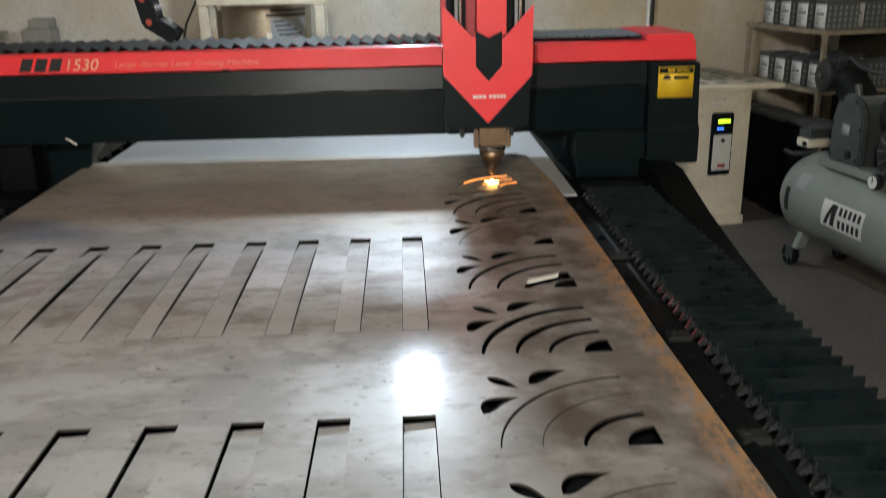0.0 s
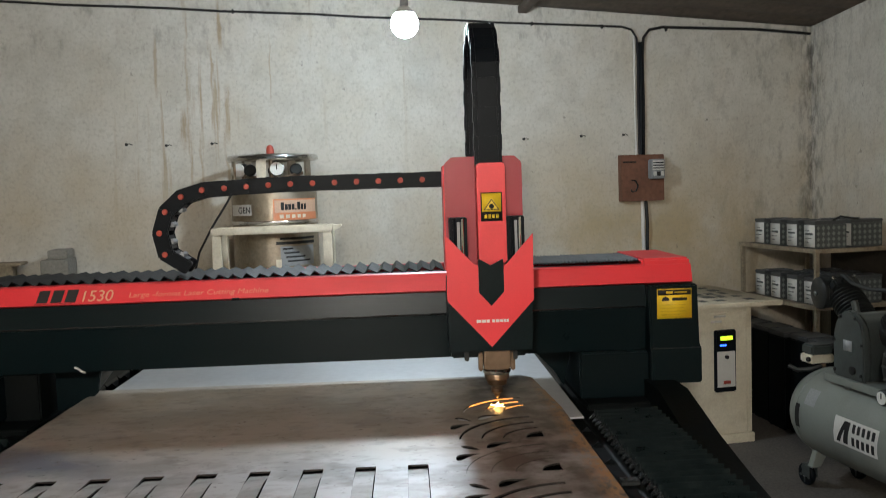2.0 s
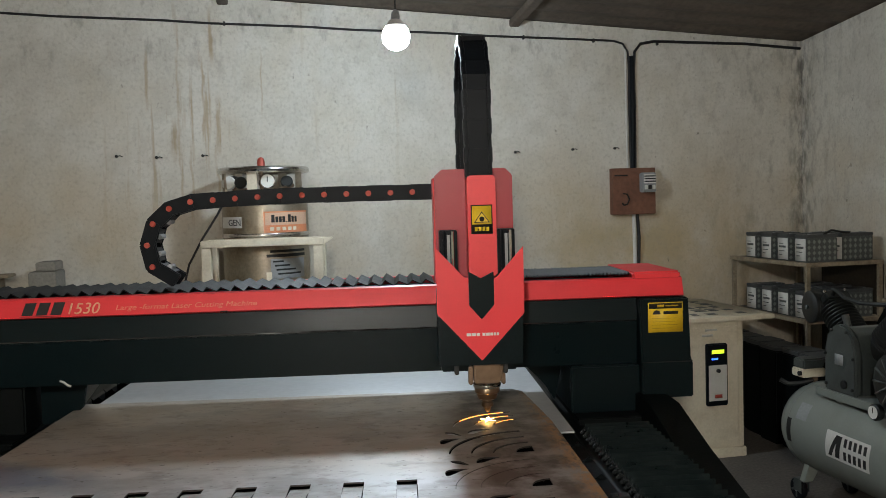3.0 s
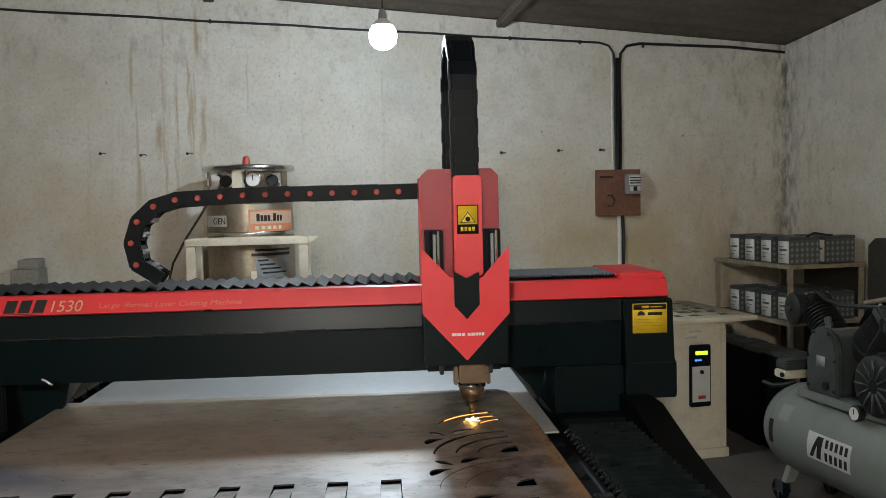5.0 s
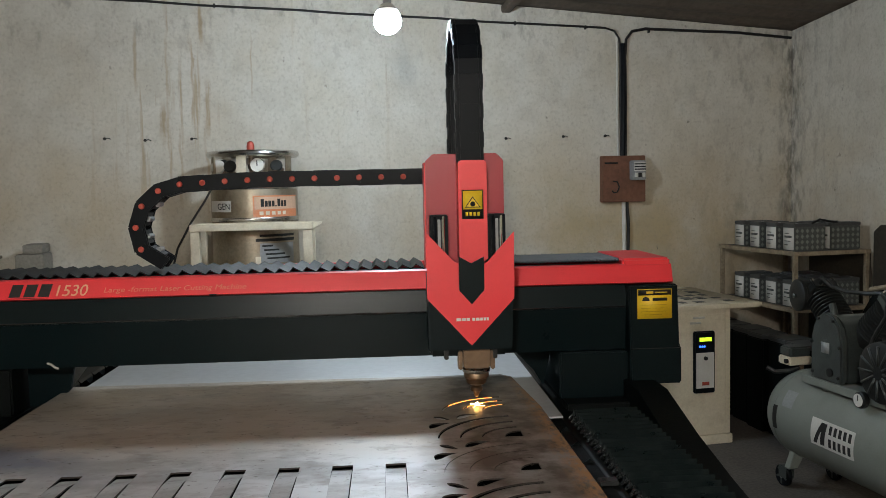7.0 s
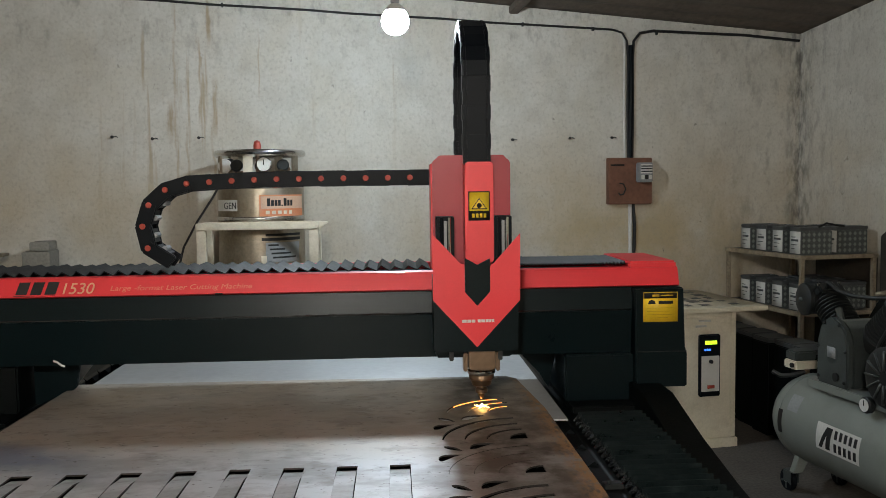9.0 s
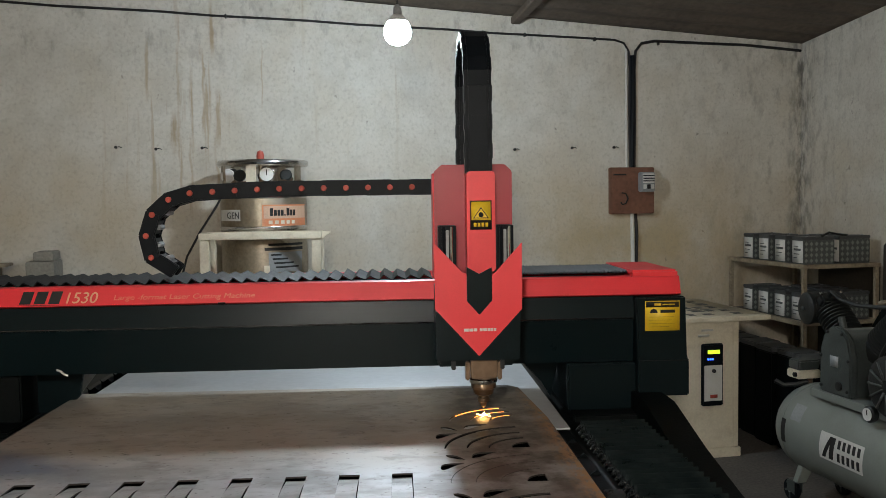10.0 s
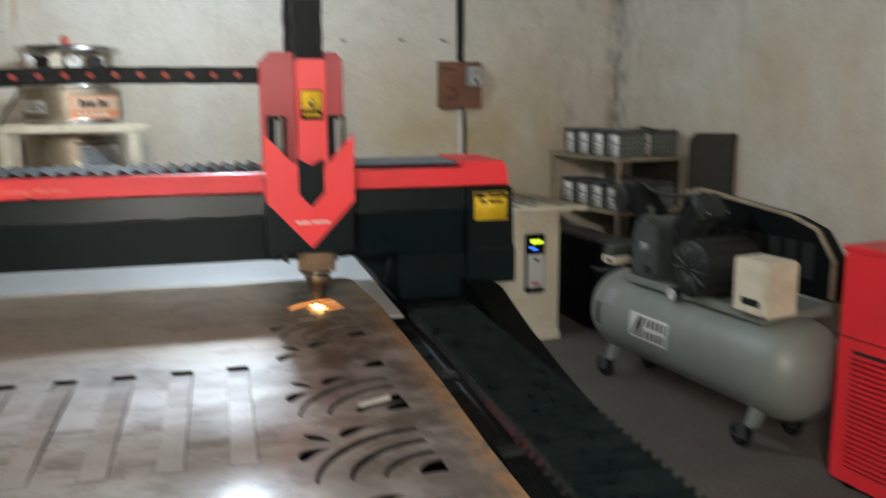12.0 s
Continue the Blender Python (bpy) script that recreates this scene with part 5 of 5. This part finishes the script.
    # pressure switch on its stem
    sw = part("pressure_switch", box(B(), -0.085, 0.045, 3.80, 3.90, 0.595, 0.637, 0.006), CREAM, t, "pressure switch with cream base and dark cap")
    part("cap", box(B(), -0.08, 0.040, 3.805, 3.895, 0.638, 0.688, 0.008), CAST, sw)
    part("stem", rod(B(), (-0.02, 3.80, top - 0.06), (-0.02, 3.80, 0.597), 0.013, 10), BRASS, sw)
    part("valve", sweep(B(), [(-0.15, 3.90, 0.575), (-0.12, 3.87, 0.555), (-0.07, 3.83, 0.565), (-0.02, 3.80, 0.585)], 0.012, 8), DARKIRON, sw)
    part("button", lathe(B(), [(0.012, 0), (0.012, 0.012)], pose(-0.086, 3.82, 0.617, 0, -90, 0), 12), INK, sw)
    g = part("gauge", lathe(B(), [(0.034, 0), (0.036, 0.006), (0.036, 0.024), (0.028, 0.030)], pose(-0.165, 3.16, top - 0.005, 0, -90, 0), 22), DARKIRON, t, "round tank pressure gauge")
    part("dial", lathe(B(), [(0.028, 0), (0.028, 0.002)], pose(-0.1955, 3.16, top - 0.005, 0, -90, 0), 22), GLASS, g)
    part("needle", box(B(), -0.1985, -0.1978, 3.157, 3.163, top - 0.008, top + 0.016), INK, g)
    # pump
    pc = 3.425
    prof = [(-0.105, 0), (0.105, 0), (0.108, 0.06), (0.105, 0.20), (0.085, 0.265), (0.045, 0.305), (0.0, 0.318), (-0.045, 0.305), (-0.085, 0.265), (-0.105, 0.20), (-0.108, 0.06)]
    lie = lambda x: Matrix(((0, 1, 0, x), (1, 0, 0, pc), (0, 0, 1, 0.606), (0, 0, 0, 1)))
    pump = part("crankcase", prism(B(), [(y * 0.93, z * 0.96) for y, z in prof], 0.27, lie(-0.128), 0.012), CAST, t, "dark grey cast crankcase")
    part("front_cover", prism(B(), prof, 0.030, lie(-0.160), 0.008), CAST, pump)
    for y, z in ((-0.09, 0.03), (0.09, 0.03), (-0.095, 0.17), (0.095, 0.17), (-0.05, 0.285), (0.05, 0.285)):
        part("bolt", lathe(B(), [(0.008, 0), (0.008, 0.006), (0.005, 0.008)], pose(-0.160, pc + y, 0.606 + z, 0, -90, 0), 8), DARKIRON, pump)
    part("name_plate", box(B(), -0.1635, -0.1605, pc - 0.028, pc + 0.028, 0.735, 0.785), GREYPL, pump, "small pale name plate")
    part("plate_boss", lathe(B(), [(0.045, 0), (0.045, 0.0022), (0.040, 0.003)], pose(-0.1585, pc, 0.755, 0, -90, 0), 20), CAST, pump)
    part("oil_glass", lathe(B(), [(0.02, 0), (0.02, 0.008), (0.012, 0.01)], pose(-0.160, pc - 0.035, 0.652, 0, -90, 0), 16), INK, pump)
    part("filler_cap", rod(B(), (-0.09, pc + 0.03, 0.90), (-0.09, pc + 0.05, 0.955), 0.016, 12), CAST, pump)
    for lean in (47, -47):
        m = Matrix.Translation((0.0, pc, 0.735)) @ pose(0, 0, 0, -lean, 0, 0)
        c = part("cylinder", lathe(B(), [(0.070, 0.10), (0.066, 0.15), (0.056, 0.16), (0.056, 0.33)], m, 24), DARKIRON, t, "black finned cylinder")
        for i in range(9):
            z = 0.168 + i * 0.0185
            part("fin", lathe(B(), [(0.076, z), (0.080, z + 0.0025), (0.080, z + 0.006), (0.076, z + 0.0085)], m, 24), DARKIRON, c)

        def tilted(*size):
            bm = box(B(), *size)
            for v in bm.verts:
                v.co = m @ v.co
            return bm
        iron = DARKIRON if lean > 0 else CAST
        cap = part("cylinder_head", tilted(-0.070, 0.070, -0.064, 0.064, 0.336, 0.385, 0.010), iron, t)
        for i in range(5):
            part("head_rib", tilted(-0.064, 0.064, -0.050 + i * 0.023, -0.043 + i * 0.023, 0.3853, 0.402, 0.002), iron, cap)
        for x in (-0.055, 0.055):
            for y in (-0.057, 0.055):
                part("head_bolt", rod(B(), m @ Vector((x, y, 0.384)), m @ Vector((x, y, 0.397)), 0.007, 6), CHROME, cap)
    filt = part("air_filter", lathe(B(), [(0.030, -0.012), (0.066, -0.010), (0.079, -0.002), (0.080, 0.012), (0.074, 0.016), (0.074, 0.080), (0.068, 0.088), (0.02, 0.09)], Matrix.Translation((-0.085, 3.742, 0.962)) @ pose(0, 0, 0, 0, 90, 0) @ pose(0, 0, 0, 8, 0, 0), 32), DARKIRON, t, "round black air filter")
    part("filter_nut", lathe(B(), [(0.010, 0), (0.012, 0.012), (0.006, 0.016)], pose(-0.096, 3.742, 0.962, 0, -90, 0), 8), CAST, filt)
    part("filter_neck", rod(B(), (-0.02, 3.735, 0.962), (0.0, 3.690, 0.975), 0.028, 14), DARKIRON, pump)
    part("pipe", sweep(B(), [(-0.02, 3.66, 1.02), (-0.05, 3.60, 1.06), (-0.06, 3.52, 1.03), (-0.055, 3.42, 1.015), (-0.05, 3.30, 1.02), (-0.03, 3.21, 1.03), (-0.02, 3.17, 1.0)], 0.010, 8), DARKIRON, pump)
    part("pipe", sweep(B(), [(-0.07, 3.15, 0.98), (-0.13, 3.08, 0.95), (-0.15, 3.13, 0.85), (-0.14, 3.20, 0.70), (-0.10, 3.22, 0.60)], 0.009, 8), DARKIRON, pump)
    # motor with fan cover towards the room
    mm = Matrix.Translation((-0.22, 3.015, 0.730)) @ pose(0, 0, 0, 0, 90, 0)
    mot = part("motor", lathe(B(), [(0.10, 0), (0.128, 0.012), (0.132, 0.05), (0.132, 0.30), (0.10, 0.34)], mm, 32), DARKIRON, t, "dark electric motor with a slotted fan cover")
    for i in range(12):
        a = i * math.tau / 12
        m2 = mm @ pose(0, 0, -0.002, 0, 0, math.degrees(a))
        bm = box(B(), 0.03, 0.112, -0.004, 0.004, -0.004, 0.006)
        for v in bm.verts:
            v.co = m2 @ v.co
        part("cover_rib", bm, CAST, mot)
    for i in range(14):
        a = i * math.tau / 14
        m2 = mm @ pose(0, 0, 0, 0, 0, math.degrees(a))
        bm = box(B(), 0.13, 0.142, -0.003, 0.003, 0.07, 0.29)
        for v in bm.verts:
            v.co = m2 @ v.co
        part("cooling_fin", bm, DARKIRON, mot)
    part("motor_foot", box(B(), -0.12, 0.10, 2.92, 3.11, top + 0.0185, 0.620, 0.003), DARKIRON, mot)
    b = part("starter_box", box(B(), -0.20, -0.04, 2.55, 2.76, top + 0.0185, 0.835, 0.010), CREAM, t, "cream starter box with dark button")
    part("button", box(B(), -0.206, -0.2005, 2.60, 2.70, 0.645, 0.675, 0.002), INK, b)
    # belt guard behind the pump and motor
    guard = part("belt_guard", prism(B(), [(2.60, 0.62), (2.60, 0.80), (2.70, 0.92), (2.86, 0.965), (3.45, 1.02), (3.58, 0.99), (3.66, 0.88), (3.66, 0.72), (3.56, 0.62)], 0.07, Matrix(((0, 1, 0, 0.215), (1, 0, 0, 0), (0, 0, 1, 0), (0, 0, 0, 1))), 0.010), HULL, t, "dark belt guard")
    rim = B()
    sweep(rim, [(0.20, 2.60, 0.64), (0.20, 2.60, 0.80), (0.20, 2.70, 0.925), (0.20, 2.86, 0.97), (0.20, 3.45, 1.025), (0.20, 3.58, 0.995)], 0.012, 8)
    part("guard_rim", rim, RUSTYIRON, guard)
    for i in range(9):
        d = 2.72 + i * 0.10
        part("guard_slot", box(B(), 0.2105, 0.2145, d, d + 0.07, 0.70, 0.86, 0.001), INK, guard)


compressor()


# ---- red cabinet near the compressor ----
def red_cabinet():
    t = room_thing("chiller", "bright red sheet-metal chiller with a louvred side", "chiller", 2.61, 1.65, 0)
    part("body", box(B(), 0, 0.55, 0, 0.65, 0.03, 0.925, 0.008), RED, t)
    part("lid", box(B(), -0.006, 0.556, -0.006, 0.656, 0.9255, 0.948, 0.006), RED, t)
    for x in (0.06, 0.49):
        for y in (0.06, 0.59):
            part("foot", rod(B(), (x, y, 0), (x, y, 0.031), 0.025, 12), PLASTIC, t)
    g = part("grille", box(B(), -0.006, -0.0005, 0.06, 0.575, 0.10, 0.56, 0.002), DARKIRON, t, "louvred vent")
    for i in range(22):
        z = 0.112 + i * 0.0202
        bm = box(B(), -0.020, -0.0065, 0.065, 0.57, z, z + 0.011, 0.001)
        part("louvre", bm, RED, g)
    part("seam", box(B(), -0.002, -0.0003, 0.004, 0.646, 0.60, 0.604), INK, t)


red_cabinet()
